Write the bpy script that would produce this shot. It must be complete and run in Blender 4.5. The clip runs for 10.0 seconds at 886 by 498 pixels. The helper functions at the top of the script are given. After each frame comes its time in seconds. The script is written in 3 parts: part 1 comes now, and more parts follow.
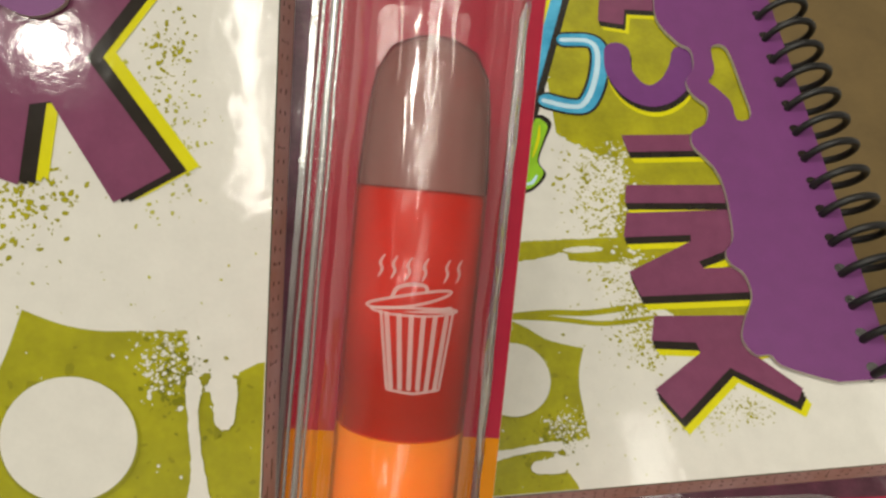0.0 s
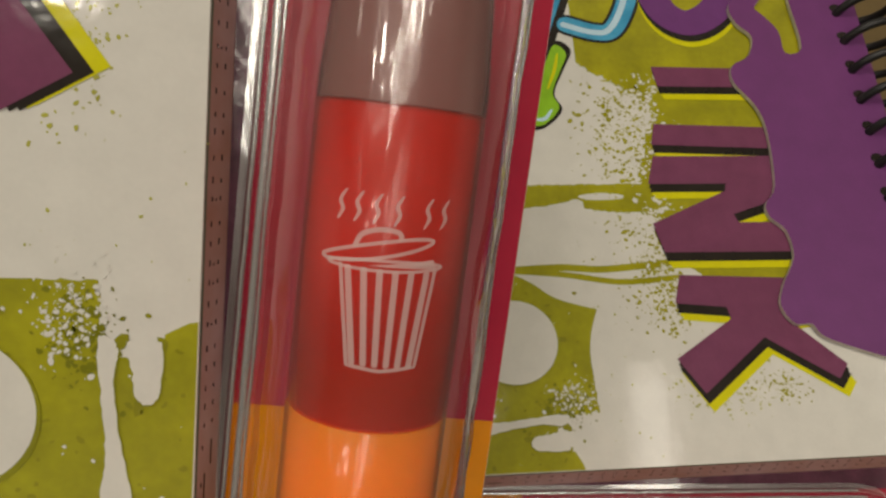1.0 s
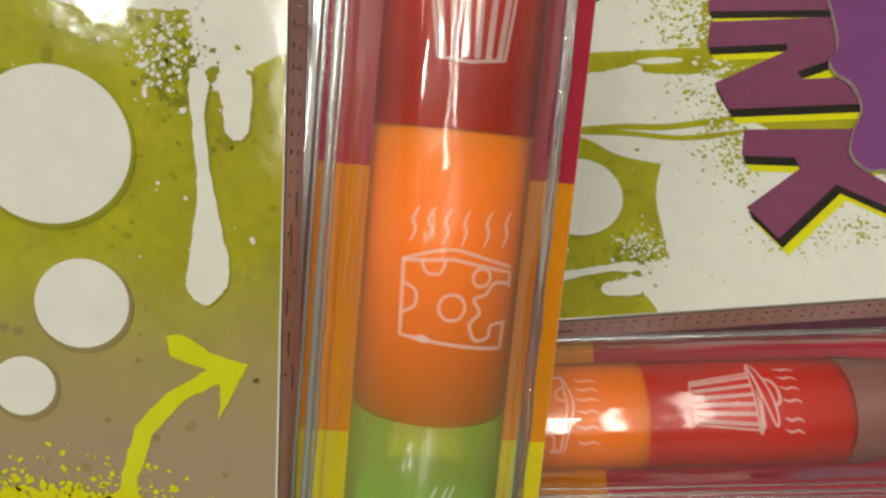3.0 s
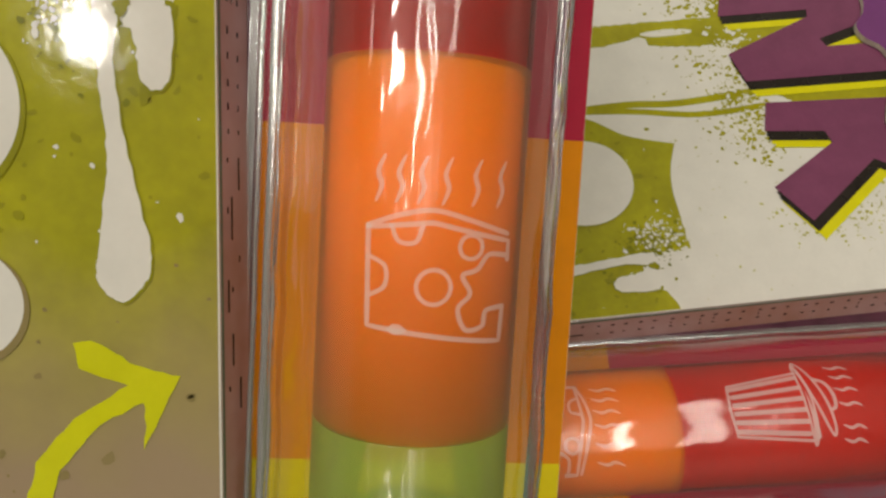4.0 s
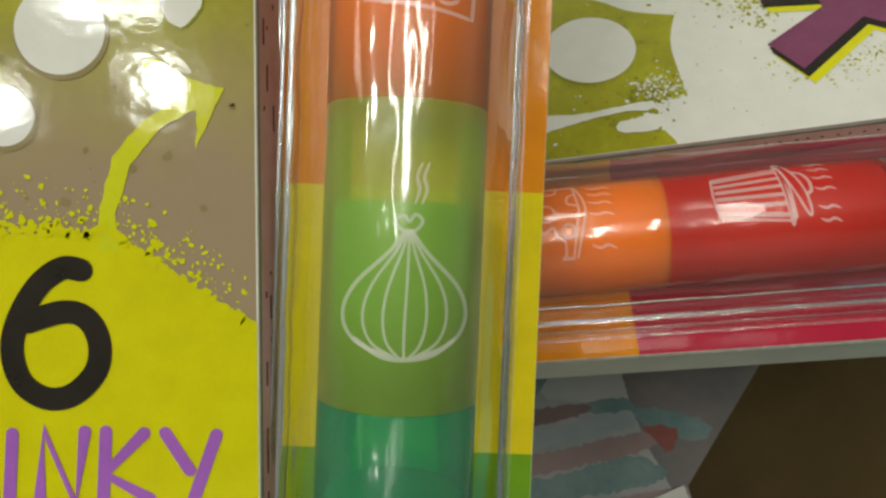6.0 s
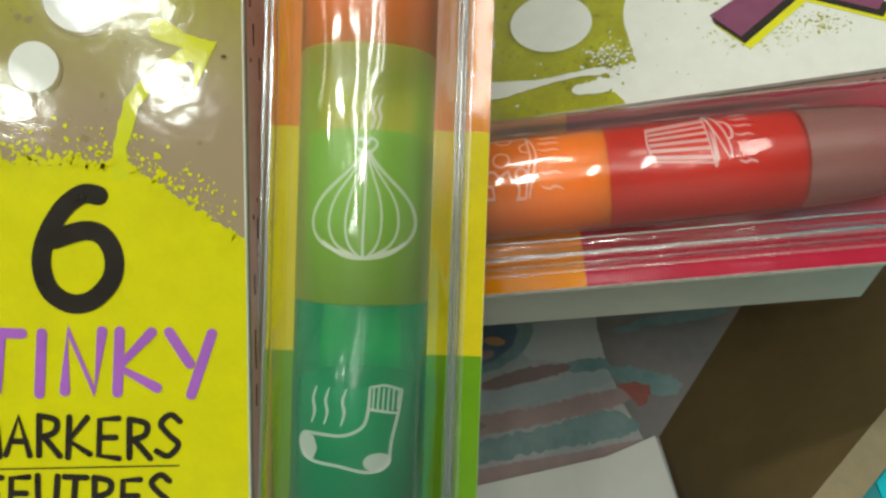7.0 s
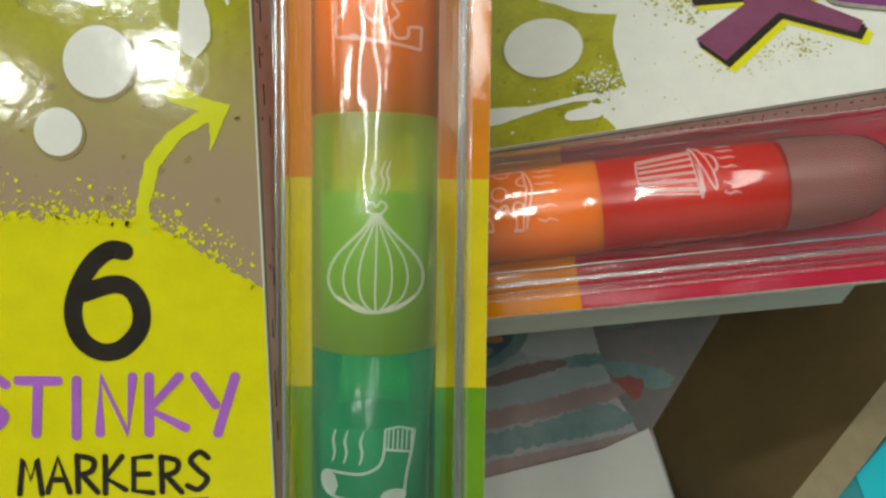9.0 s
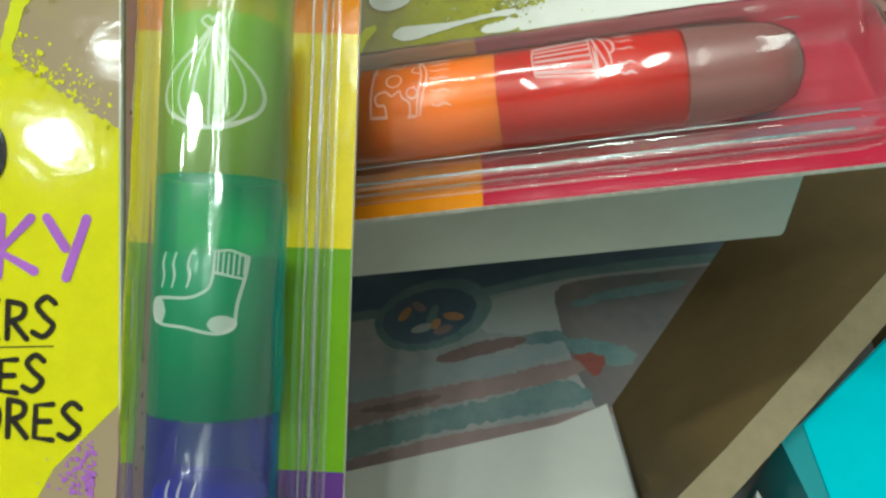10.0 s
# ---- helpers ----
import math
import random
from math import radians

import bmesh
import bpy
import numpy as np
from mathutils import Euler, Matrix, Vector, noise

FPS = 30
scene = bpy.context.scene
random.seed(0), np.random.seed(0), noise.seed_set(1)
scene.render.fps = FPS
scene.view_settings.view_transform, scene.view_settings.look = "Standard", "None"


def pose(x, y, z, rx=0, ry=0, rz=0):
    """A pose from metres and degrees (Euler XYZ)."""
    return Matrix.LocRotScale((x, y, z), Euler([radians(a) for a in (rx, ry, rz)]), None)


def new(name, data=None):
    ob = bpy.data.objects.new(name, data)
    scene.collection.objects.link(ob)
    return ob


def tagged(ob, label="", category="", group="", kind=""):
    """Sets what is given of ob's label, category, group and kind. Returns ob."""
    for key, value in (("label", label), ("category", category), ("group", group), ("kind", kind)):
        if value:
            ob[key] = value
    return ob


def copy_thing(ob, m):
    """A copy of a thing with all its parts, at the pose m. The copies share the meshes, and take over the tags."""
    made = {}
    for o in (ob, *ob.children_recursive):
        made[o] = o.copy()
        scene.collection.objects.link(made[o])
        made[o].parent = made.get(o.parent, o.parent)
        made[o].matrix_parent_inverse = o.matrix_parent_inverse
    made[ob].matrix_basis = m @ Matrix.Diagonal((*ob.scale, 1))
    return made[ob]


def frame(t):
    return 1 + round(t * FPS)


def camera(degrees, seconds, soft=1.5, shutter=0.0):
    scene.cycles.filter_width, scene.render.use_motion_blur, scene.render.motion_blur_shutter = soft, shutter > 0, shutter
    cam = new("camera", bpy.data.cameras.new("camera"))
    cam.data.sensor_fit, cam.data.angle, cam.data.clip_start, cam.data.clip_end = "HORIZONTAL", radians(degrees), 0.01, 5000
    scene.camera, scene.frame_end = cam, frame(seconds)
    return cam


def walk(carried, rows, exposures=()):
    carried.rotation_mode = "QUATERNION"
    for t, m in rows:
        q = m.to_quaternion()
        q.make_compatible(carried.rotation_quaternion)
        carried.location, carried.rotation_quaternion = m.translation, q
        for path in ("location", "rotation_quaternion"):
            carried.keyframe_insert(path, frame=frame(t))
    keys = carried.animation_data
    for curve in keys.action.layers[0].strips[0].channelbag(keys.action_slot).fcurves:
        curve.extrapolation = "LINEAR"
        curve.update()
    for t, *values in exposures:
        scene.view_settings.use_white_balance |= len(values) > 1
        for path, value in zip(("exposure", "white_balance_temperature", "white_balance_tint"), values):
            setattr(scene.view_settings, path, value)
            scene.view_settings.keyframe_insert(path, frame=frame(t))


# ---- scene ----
cam = camera(62.46, 10.0, soft=2.6)
# seconds, place in metres, turn in degrees
ROWS = [
    (0.0, -0.0243, -0.0164, 0.2451, 27.58, -0.92, -2.47),
    (0.5, -0.0307, -0.0096, 0.2453, 22.71, -2.20, -0.39),
    (1.0, -0.0213, -0.0087, 0.2282, 23.43, -0.98, -0.55),
    (1.5, -0.0215, -0.0070, 0.2162, 25.10, -1.61, -0.64),
    (2.0, -0.0205, -0.0130, 0.2175, 25.94, -0.10, -0.84),
    (2.5, -0.0266, -0.0338, 0.2226, 24.73, 1.73, -0.44),
    (4.0, -0.0258, -0.0308, 0.2018, 26.97, 2.84, -2.85),
    (4.5, -0.0212, -0.0385, 0.2019, 30.59, 5.48, -2.31),
    (5.0, -0.0152, -0.0438, 0.2062, 30.56, 6.41, -1.51),
    (5.5, -0.0203, -0.0547, 0.2086, 31.03, 8.13, -0.84),
    (6.0, -0.0213, -0.0623, 0.1975, 30.71, 7.40, -1.14),
    (7.5, -0.0126, -0.0812, 0.2084, 31.00, 8.56, -1.14),
    (8.0, -0.0151, -0.0823, 0.2112, 31.07, 7.18, -2.31),
    (8.5, -0.0162, -0.0803, 0.2087, 31.43, 7.44, -2.52),
    (9.0, -0.0146, -0.0717, 0.2134, 28.35, 8.45, -2.43),
    (9.5, -0.0110, -0.0840, 0.2062, 31.54, 8.82, -1.47),
    (10.0, 0.0038, -0.0937, 0.1930, 34.32, 10.39, 0.20),
]
EXPOSURES = (
    (0.0, -0.44, 6550, 7), (0.5, -0.8, 6650, 7), (1.0, -0.95, 6850, 10), (1.5, -0.72, 7050, 11), (2.0, -0.47, 6950, 10), (2.5, -0.46, 6350, 1), (4.0, -0.7, 6700, 8),
    (5.0, -0.61, 6450, 5), (5.5, -0.54, 6150, 0), (6.0, -0.58, 6150, -1), (7.5, -0.18, 5850, -6), (8.5, -0.25, 5850, -5), (9.0, -0.44, 5950, -2), (9.5, -0.12, 5800, -6), (10.0, 0.04, 5550, -12))
walk(cam, [(t, pose(x, y, z, rx, ry, rz)) for t, x, y, z, rx, ry, rz in ROWS], EXPOSURES)

# ---- light: a shop ceiling with fluorescent panels, and fill lamps added ----
world = bpy.data.worlds.new("shop")
scene.world = world
world.use_nodes = True
world.node_tree.nodes["Background"].inputs[0].default_value = (0.9, 0.95, 1.0, 1)
world.node_tree.nodes["Background"].inputs[1].default_value = 0.1

CEIL = 1.9
# first three placed from glints on the cover; the rest added for streaks and brightness
LAMPS = [(-0.475, -0.67, 0.09, 0.11, 5), (-0.55, -0.47, 0.22, 0.045, 4), (-0.84, -0.68, 0.08, 0.10, 3), (0.55, -0.15, 0.09, 1.2, 6), (0.17, -0.62, 0.05, 0.8, 8), (-0.03, -0.80, 0.045, 0.7, 6),
         (0.32, -0.35, 0.045, 0.9, 7), (-0.75, 0.70, 0.7, 0.14, 9), (-0.35, 0.40, 0.9, 0.14, 17), (-1.3, 0.1, 0.14, 1.2, 5), (1.25, 0.3, 0.14, 1.2, 3)]
for lx, ly, sx, sy, watts in LAMPS:
    la = bpy.data.lights.new("ceiling_lamp", "AREA")
    la.shape, la.size, la.size_y, la.energy, la.color = "RECTANGLE", sx, sy, 0.6 * watts, (1.0, 0.94, 0.84)
    new("ceiling_lamp", la).matrix_world = pose(lx, ly, CEIL - 0.035)

# ---- materials ----
MM = 0.001


def nodes_of(name):
    m = bpy.data.materials.new(name)
    m.use_nodes = True
    t = m.node_tree
    return m, t, t.nodes["Principled BSDF"]


def shade(name, col, rough=0.4, vary=0.12, scale=300.0, bump=0.0, bump_scale=900.0, metal=0.0, coat=0.0, second=None):
    """A surface whose colour drifts at two scales and that has a fine relief."""
    m, t, p = nodes_of(name)
    tc = t.nodes.new("ShaderNodeTexCoord")
    n1, n2 = t.nodes.new("ShaderNodeTexNoise"), t.nodes.new("ShaderNodeTexNoise")
    n1.inputs["Scale"].default_value, n2.inputs["Scale"].default_value = scale, scale * 7
    n1.inputs["Detail"].default_value = n2.inputs["Detail"].default_value = 4
    mix = t.nodes.new("ShaderNodeMix")
    mix.data_type = "RGBA"
    add = t.nodes.new("ShaderNodeMath")
    add.operation = "MULTIPLY_ADD"
    add.inputs[1].default_value = 0.35
    rng = t.nodes.new("ShaderNodeMapRange")
    rng.inputs[1].default_value, rng.inputs[2].default_value = 0.45, 0.9
    lo = second or [c * (1 - vary) for c in col]
    hi = col if second else [min(1, c * (1 + vary)) for c in col]
    mix.inputs[6].default_value, mix.inputs[7].default_value = (*lo, 1), (*hi, 1)
    for n in (n1, n2):
        t.links.new(tc.outputs["Object"], n.inputs["Vector"])
    t.links.new(n2.outputs[0], add.inputs[0])
    t.links.new(n1.outputs[0], add.inputs[2])
    t.links.new(add.outputs[0], rng.inputs[0])
    t.links.new(rng.outputs[0], mix.inputs[0])
    t.links.new(mix.outputs[2], p.inputs["Base Color"])
    p.inputs["Roughness"].default_value, p.inputs["Metallic"].default_value = rough, metal
    p.inputs["Coat Weight"].default_value, p.inputs["Coat Roughness"].default_value = coat, 0.08
    if bump:
        n3, b = t.nodes.new("ShaderNodeTexNoise"), t.nodes.new("ShaderNodeBump")
        n3.inputs["Scale"].default_value, n3.inputs["Detail"].default_value = bump_scale, 3
        b.inputs["Strength"].default_value, b.inputs["Distance"].default_value = bump, 0.0004
        t.links.new(tc.outputs["Object"], n3.inputs["Vector"])
        t.links.new(n3.outputs[0], b.inputs["Height"])
        t.links.new(b.outputs[0], p.inputs["Normal"])
        t.links.new(b.outputs[0], p.inputs["Coat Normal"])
    return m


def ink(name, col, vary=0.06, scale=250.0, second=None):
    """Print under a glossy, slightly wavy laminate."""
    return shade(name, col, 0.085, vary, scale, 0.085, 380.0, second=second)


def clear(name, tint, gloss, rough, bump, base=None, opaque=0.0, scale=220.0, haze=0.0):
    """Clear or tinted plastic: light passes straight through, with a sheen that grows at grazing angles, a share of opaque body and of haze."""
    m, t, p = nodes_of(name)
    tr, gl, fr = t.nodes.new("ShaderNodeBsdfTransparent"), t.nodes.new("ShaderNodeBsdfGlossy"), t.nodes.new("ShaderNodeFresnel")
    tr.inputs[0].default_value = (*tint, 1)
    gl.inputs["Roughness"].default_value = rough
    fr.inputs[0].default_value = gloss
    mix, out = t.nodes.new("ShaderNodeMixShader"), t.nodes["Material Output"]
    tc, n, b = t.nodes.new("ShaderNodeTexCoord"), t.nodes.new("ShaderNodeTexNoise"), t.nodes.new("ShaderNodeBump")
    mp = t.nodes.new("ShaderNodeMapping")
    mp.inputs["Scale"].default_value = (1, 0.22, 1)
    n.inputs["Scale"].default_value = scale
    b.inputs["Strength"].default_value, b.inputs["Distance"].default_value = bump, 0.0008
    t.links.new(tc.outputs["Object"], mp.inputs[0])
    t.links.new(mp.outputs[0], n.inputs["Vector"])
    t.links.new(n.outputs[0], b.inputs["Height"])
    t.links.new(b.outputs[0], gl.inputs["Normal"])
    t.links.new(b.outputs[0], fr.inputs["Normal"])
    t.links.new(fr.outputs[0], mix.inputs[0])
    t.links.new(tr.outputs[0], mix.inputs[1])
    t.links.new(gl.outputs[0], mix.inputs[2])
    last = mix
    p.inputs["Base Color"].default_value = (*(base or tint), 1)
    p.inputs["Roughness"].default_value = 0.3
    soft_gloss = t.nodes.new("ShaderNodeBsdfGlossy")
    soft_gloss.inputs["Roughness"].default_value = 0.26
    t.links.new(b.outputs[0], soft_gloss.inputs["Normal"])
    for share, body in ((opaque, p), (haze, soft_gloss)):
        if share:
            nxt = t.nodes.new("ShaderNodeMixShader")
            nxt.inputs[0].default_value = share
            t.links.new(last.outputs[0], nxt.inputs[1])
            t.links.new(body.outputs[0], nxt.inputs[2])
            last = nxt
    t.links.new(last.outputs[0], out.inputs[0])
    return m


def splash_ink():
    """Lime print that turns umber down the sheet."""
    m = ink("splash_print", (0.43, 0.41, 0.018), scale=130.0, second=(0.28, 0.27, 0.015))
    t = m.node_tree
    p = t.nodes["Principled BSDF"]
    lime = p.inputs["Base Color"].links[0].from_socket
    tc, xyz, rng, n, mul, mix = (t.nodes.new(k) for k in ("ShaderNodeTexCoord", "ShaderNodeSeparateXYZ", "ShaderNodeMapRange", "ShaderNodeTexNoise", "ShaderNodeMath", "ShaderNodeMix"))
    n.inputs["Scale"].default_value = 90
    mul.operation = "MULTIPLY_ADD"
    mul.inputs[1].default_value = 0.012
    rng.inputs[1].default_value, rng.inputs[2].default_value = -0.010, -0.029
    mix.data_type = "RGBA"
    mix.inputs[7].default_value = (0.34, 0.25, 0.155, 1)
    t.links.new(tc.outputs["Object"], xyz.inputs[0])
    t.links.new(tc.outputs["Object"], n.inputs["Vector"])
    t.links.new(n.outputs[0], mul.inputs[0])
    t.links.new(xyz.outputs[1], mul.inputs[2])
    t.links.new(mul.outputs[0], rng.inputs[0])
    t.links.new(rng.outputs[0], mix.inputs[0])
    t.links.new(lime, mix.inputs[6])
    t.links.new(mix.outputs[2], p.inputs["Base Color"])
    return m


SPLASH = splash_ink()
WHITE = ink("white_print", (0.74, 0.72, 0.67), 0.04)
LIME = ink("lime_print", (0.44, 0.41, 0.016), scale=130.0, second=(0.28, 0.265, 0.014))
YELLOW = ink("yellow_print", (0.66, 0.61, 0.0), 0.05)
ARROW = ink("arrow_print", (0.62, 0.62, 0.01), 0.05)
EDGE = ink("edge_yellow_print", (0.70, 0.66, 0.01), 0.05)
HALO_UMBER = ink("halo_umber_print", (0.29, 0.22, 0.11), 0.08, scale=110.0, second=(0.25, 0.20, 0.07))
BLACK = ink("black_print", (0.022, 0.017, 0.014), 0.2)
MIST = ink("fine_lime_print", (0.46, 0.45, 0.08), 0.2)
PLUM = ink("plum_print", (0.20, 0.055, 0.12), 0.10)
VIOLET = ink("violet_print", (0.17, 0.045, 0.20), 0.08)
LILAC = ink("lilac_print", (0.37, 0.12, 0.52), 0.08)
CYAN = ink("cyan_print", (0.10, 0.47, 0.74), scale=120.0, second=(0.03, 0.28, 0.5))
PALE = ink("pale_blue_print", (0.55, 0.76, 0.9))
SLIME = ink("slime_print", (0.28, 0.55, 0.03), 0.15)
TAB = shade("purple_board", (0.175, 0.038, 0.180), 0.45, 0.07, 200, 0.06, 1500)
PULP = shade("cut_board_edge", (0.62, 0.58, 0.50), 0.8, 0.2, 900)
PAGES = shade("page_edges", (0.58, 0.38, 0.37), 0.5, 0.25, 60, second=(0.45, 0.23, 0.17))
LINER = shade("white_endpaper_edge", (0.60, 0.55, 0.52), 0.6, 0.2, 400)
GREEN_LINE = shade("green_endpaper_edge", (0.10, 0.17, 0.10), 0.6, 0.2, 400)
DEEP = ink("deep_lime_print", (0.20, 0.20, 0.012), 0.1)
HALO = ink("halo_lime_print", (0.31, 0.30, 0.016), 0.08, scale=130.0, second=(0.23, 0.22, 0.014))
COIL = shade("black_wire", (0.008, 0.007, 0.008), 0.42, 0.2, 500)
BANDS = [ink("crimson_band", (0.42, 0.018, 0.05)), ink("orange_band", (0.72, 0.25, 0.004)), ink("yellow_band", (0.72, 0.58, 0.005)), ink("green_band", (0.16, 0.33, 0.006)), ink("purple_band", (0.10, 0.03, 0.20))]
GUTTER = ink("dark_purple_shade_and_card", (0.09, 0.03, 0.05), 0.3)
BLISTER = clear("clear_blister", (0.97, 0.96, 0.95), 1.75, 0.05, 0.36, (0.90, 0.84, 0.80), 0.008, haze=0.028)
PLEAT = clear("pleated_blister_edge", (0.90, 0.89, 0.88), 3.2, 0.10, 0.5, haze=0.14)
SIDEWALL = clear("blister_side_wall", (0.95, 0.94, 0.93), 2.2, 0.10, 0.45, (0.80, 0.70, 0.66), 0.06, haze=0.10)
BEAD = clear("clear_bead", (0.80, 0.80, 0.80), 4.5, 0.16, 0.15, (0.85, 0.83, 0.80), 0.10)
CHALK = clear("white_marker_print", (0.95, 0.92, 0.90), 1.3, 0.4, 0.0, (0.85, 0.80, 0.78), 0.52)
CAP = clear("frosted_cap", (0.97, 0.88, 0.86), 1.6, 0.10, 0.1, (0.62, 0.42, 0.40), 0.10)
NIB = clear("inner_cap", (0.80, 0.50, 0.47), 1.3, 0.3, 0.05, (0.45, 0.19, 0.17), 0.5)
MARKERS = [
    ("red", (0.95, 0.18, 0.06), (0.68, 0.026, 0.006), (0.62, 0.018, 0.004)),
    ("orange", (1.0, 0.58, 0.12), (1.0, 0.39, 0.015), (0.96, 0.36, 0.004)),
    ("lime", (0.86, 0.94, 0.34), (0.55, 0.66, 0.07), (0.05, 0.36, 0.07)),
    ("green", (0.25, 0.85, 0.48), (0.02, 0.40, 0.17), (0.004, 0.16, 0.085)),
    ("blue", (0.35, 0.40, 0.98), (0.02, 0.03, 0.34), (0.012, 0.016, 0.33)),
    ("violet", (0.55, 0.25, 0.85), (0.22, 0.06, 0.45), (0.08, 0.015, 0.22)),
]
SHELLS = [clear(n + "_plastic_shell", a, 1.45, 0.10, 0.05, b, 0.38 if n in ("lime", "green") else 0.30) for n, a, b, c in MARKERS]
CORES = [shade(n + "_marker_core", c, 0.45, 0.12, 120) for n, a, b, c in MARKERS]
for m in CORES:
    body = m.node_tree.nodes["Principled BSDF"]
    body.inputs["Subsurface Weight"].default_value, body.inputs["Subsurface Scale"].default_value = 0.7, 0.006
    body.inputs["Subsurface Radius"].default_value = (1.0, 0.8, 0.6)
KRAFT = shade("brown_cardboard", (0.148, 0.097, 0.034), 0.75, 0.12, 60, 0.15, 700)
KRAFT_CUT = shade("cardboard_cut_edge", (0.24, 0.19, 0.11), 0.85, 0.09, 300, 0.2, 900)
GREY_BOARD = shade("grey_white_board", (0.52, 0.53, 0.47), 0.6, 0.06, 90)
PAPER = shade("white_carton", (0.66, 0.64, 0.60), 0.45, 0.04, 60, 0.08, 200)
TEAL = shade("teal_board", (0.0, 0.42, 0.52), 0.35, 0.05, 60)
# the same teal at half brightness: shade of the box sides put into the colour
TEAL_SHADED = shade("teal_board_shaded", (0.0, 0.20, 0.23), 0.4, 0.05, 60)
NAVY = shade("faded_navy_print", (0.12, 0.16, 0.21), 0.4, 0.15, 60, second=(0.07, 0.11, 0.17))
AQUA = shade("faded_aqua_print", (0.22, 0.29, 0.29), 0.4, 0.15, 90, second=(0.12, 0.20, 0.21))
SALMON = shade("faded_salmon_print", (0.35, 0.25, 0.24), 0.4, 0.15, 50, second=(0.25, 0.18, 0.18))
RED_SPOT = shade("faded_red_print", (0.28, 0.09, 0.075), 0.4, 0.15, 90)
ORANGE_SPOT = shade("orange_letter_print", (0.5, 0.27, 0.14), 0.4, 0.15, 90)
PINKISH = shade("pale_cloudy_print", (0.46, 0.41, 0.41), 0.4, 0.08, 38, second=(0.24, 0.29, 0.30))
SHADED = shade("shaded_carton_print", (0.23, 0.19, 0.185), 0.4, 0.1, 45, second=(0.13, 0.135, 0.14))
HAZE_BLUE = shade("faded_sky_print", (0.36, 0.38, 0.39), 0.4, 0.1, 45, second=(0.26, 0.31, 0.33))
PALE_CLOUD = shade("pale_cloud_print", (0.44, 0.44, 0.43), 0.4, 0.08, 60, second=(0.36, 0.39, 0.39))
BROWN_SPOT = shade("faded_brown_print", (0.20, 0.14, 0.135), 0.4, 0.15, 70)
PINK = shade("pink_stripe", (0.7, 0.18, 0.35), 0.4)
WALLPAINT = shade("white_wall_paint", (0.75, 0.74, 0.70), 0.8, 0.04, 4)
FLOORING = shade("grey_vinyl_floor", (0.35, 0.34, 0.32), 0.5, 0.1, 6)
SHELFMAT = shade("white_shelf_laminate", (0.6, 0.6, 0.58), 0.5, 0.05, 20)


# ---- mesh helpers; local sheets are drawn in millimetres: u right, v up, w out ----
def link(name, verts, faces, mat, parent=None, label="", smooth=False, mm=True):
    me = bpy.data.meshes.new(name)
    k = MM if mm else 1
    me.from_pydata([(x * k, y * k, z * k) for x, y, z in verts], [], faces)
    me.materials.append(mat)
    if smooth:
        me.polygons.foreach_set("use_smooth", [True] * len(me.polygons))
    me.update()
    ob = new(name, me)
    ob.parent = parent
    return tagged(ob, label)


def smooth_line(pts, closed=False, n=6):
    """A Catmull-Rom curve through the points."""
    if len(pts) < 3:
        return list(pts)
    out, m = [], len(pts)
    for i in range(m if closed else m - 1):
        if closed:
            a, b, c, d = (pts[(i + j) % m] for j in (-1, 0, 1, 2))
        else:
            a, b, c, d = pts[max(i - 1, 0)], pts[i], pts[i + 1], pts[min(i + 2, m - 1)]
        for s in range(n):
            t = s / n
            out.append(tuple(0.5 * (2 * q + (r - p) * t + (2 * p - 5 * q + 4 * r - s4) * t * t + (3 * q - p - 3 * r + s4) * t ** 3) for p, q, r, s4 in zip(a, b, c, d)))
    return out if closed else out + [tuple(pts[-1])]


def disc(x, y, rx, ry=None, n=40, turn=0.0):
    ry = ry or rx
    ct, st = math.cos(turn), math.sin(turn)
    return [(x + rx * math.cos(a) * ct - ry * math.sin(a) * st, y + rx * math.cos(a) * st + ry * math.sin(a) * ct) for a in (2 * math.pi * i / n for i in range(n))]


def ribbon(pts, width, taper=False):
    """A flat stroke with round ends; it climbs a hair along its way, so that it may cross itself."""
    verts, faces, m = [], [], len(pts)
    for i, (x, y) in enumerate(pts):
        ax, ay = pts[max(i - 1, 0)]
        bx, by = pts[min(i + 1, m - 1)]
        l = math.hypot(bx - ax, by - ay) or 1
        tx, ty = (bx - ax) / l, (by - ay) / l
        h = width / 2 * (1 if not taper else 0.25 + 0.75 * math.sin(math.pi * (0.08 + 0.84 * i / (m - 1))))
        up = 0.02 * i / m
        verts += [(x - ty * h, y + tx * h, up), (x + ty * h, y - tx * h, up)]
        if i:
            faces.append((2 * i - 2, 2 * i - 1, 2 * i + 1, 2 * i))
    for i, (a, b) in ((0, (0, 1)), (m - 1, (2 * m - 1, 2 * m - 2))):
        x, y = pts[i]
        ax, ay, up = verts[a]
        k = len(verts)
        for j in range(1, 6):
            ang = math.pi * j / 6
            ct, sn = math.cos(ang), math.sin(ang)
            verts.append((x + (ax - x) * ct - (ay - y) * sn, y + (ax - x) * sn + (ay - y) * ct, up))
        faces.append((a, *range(k, k + 5), b))
    return verts, faces


def join(items, climb=0.006):
    """One mesh of many pieces, each laid a hair above the one before."""
    verts, faces = [], []
    for j, (v, f) in enumerate(items):
        k = len(verts)
        verts += [(q[0], q[1], (q[2] if len(q) > 2 else 0.0) + climb * (j % 9)) for q in v]
        faces += [tuple(i + k for i in q) for q in f]
    return verts, faces


def poly(pts):
    return list(pts), [tuple(range(len(pts)))]


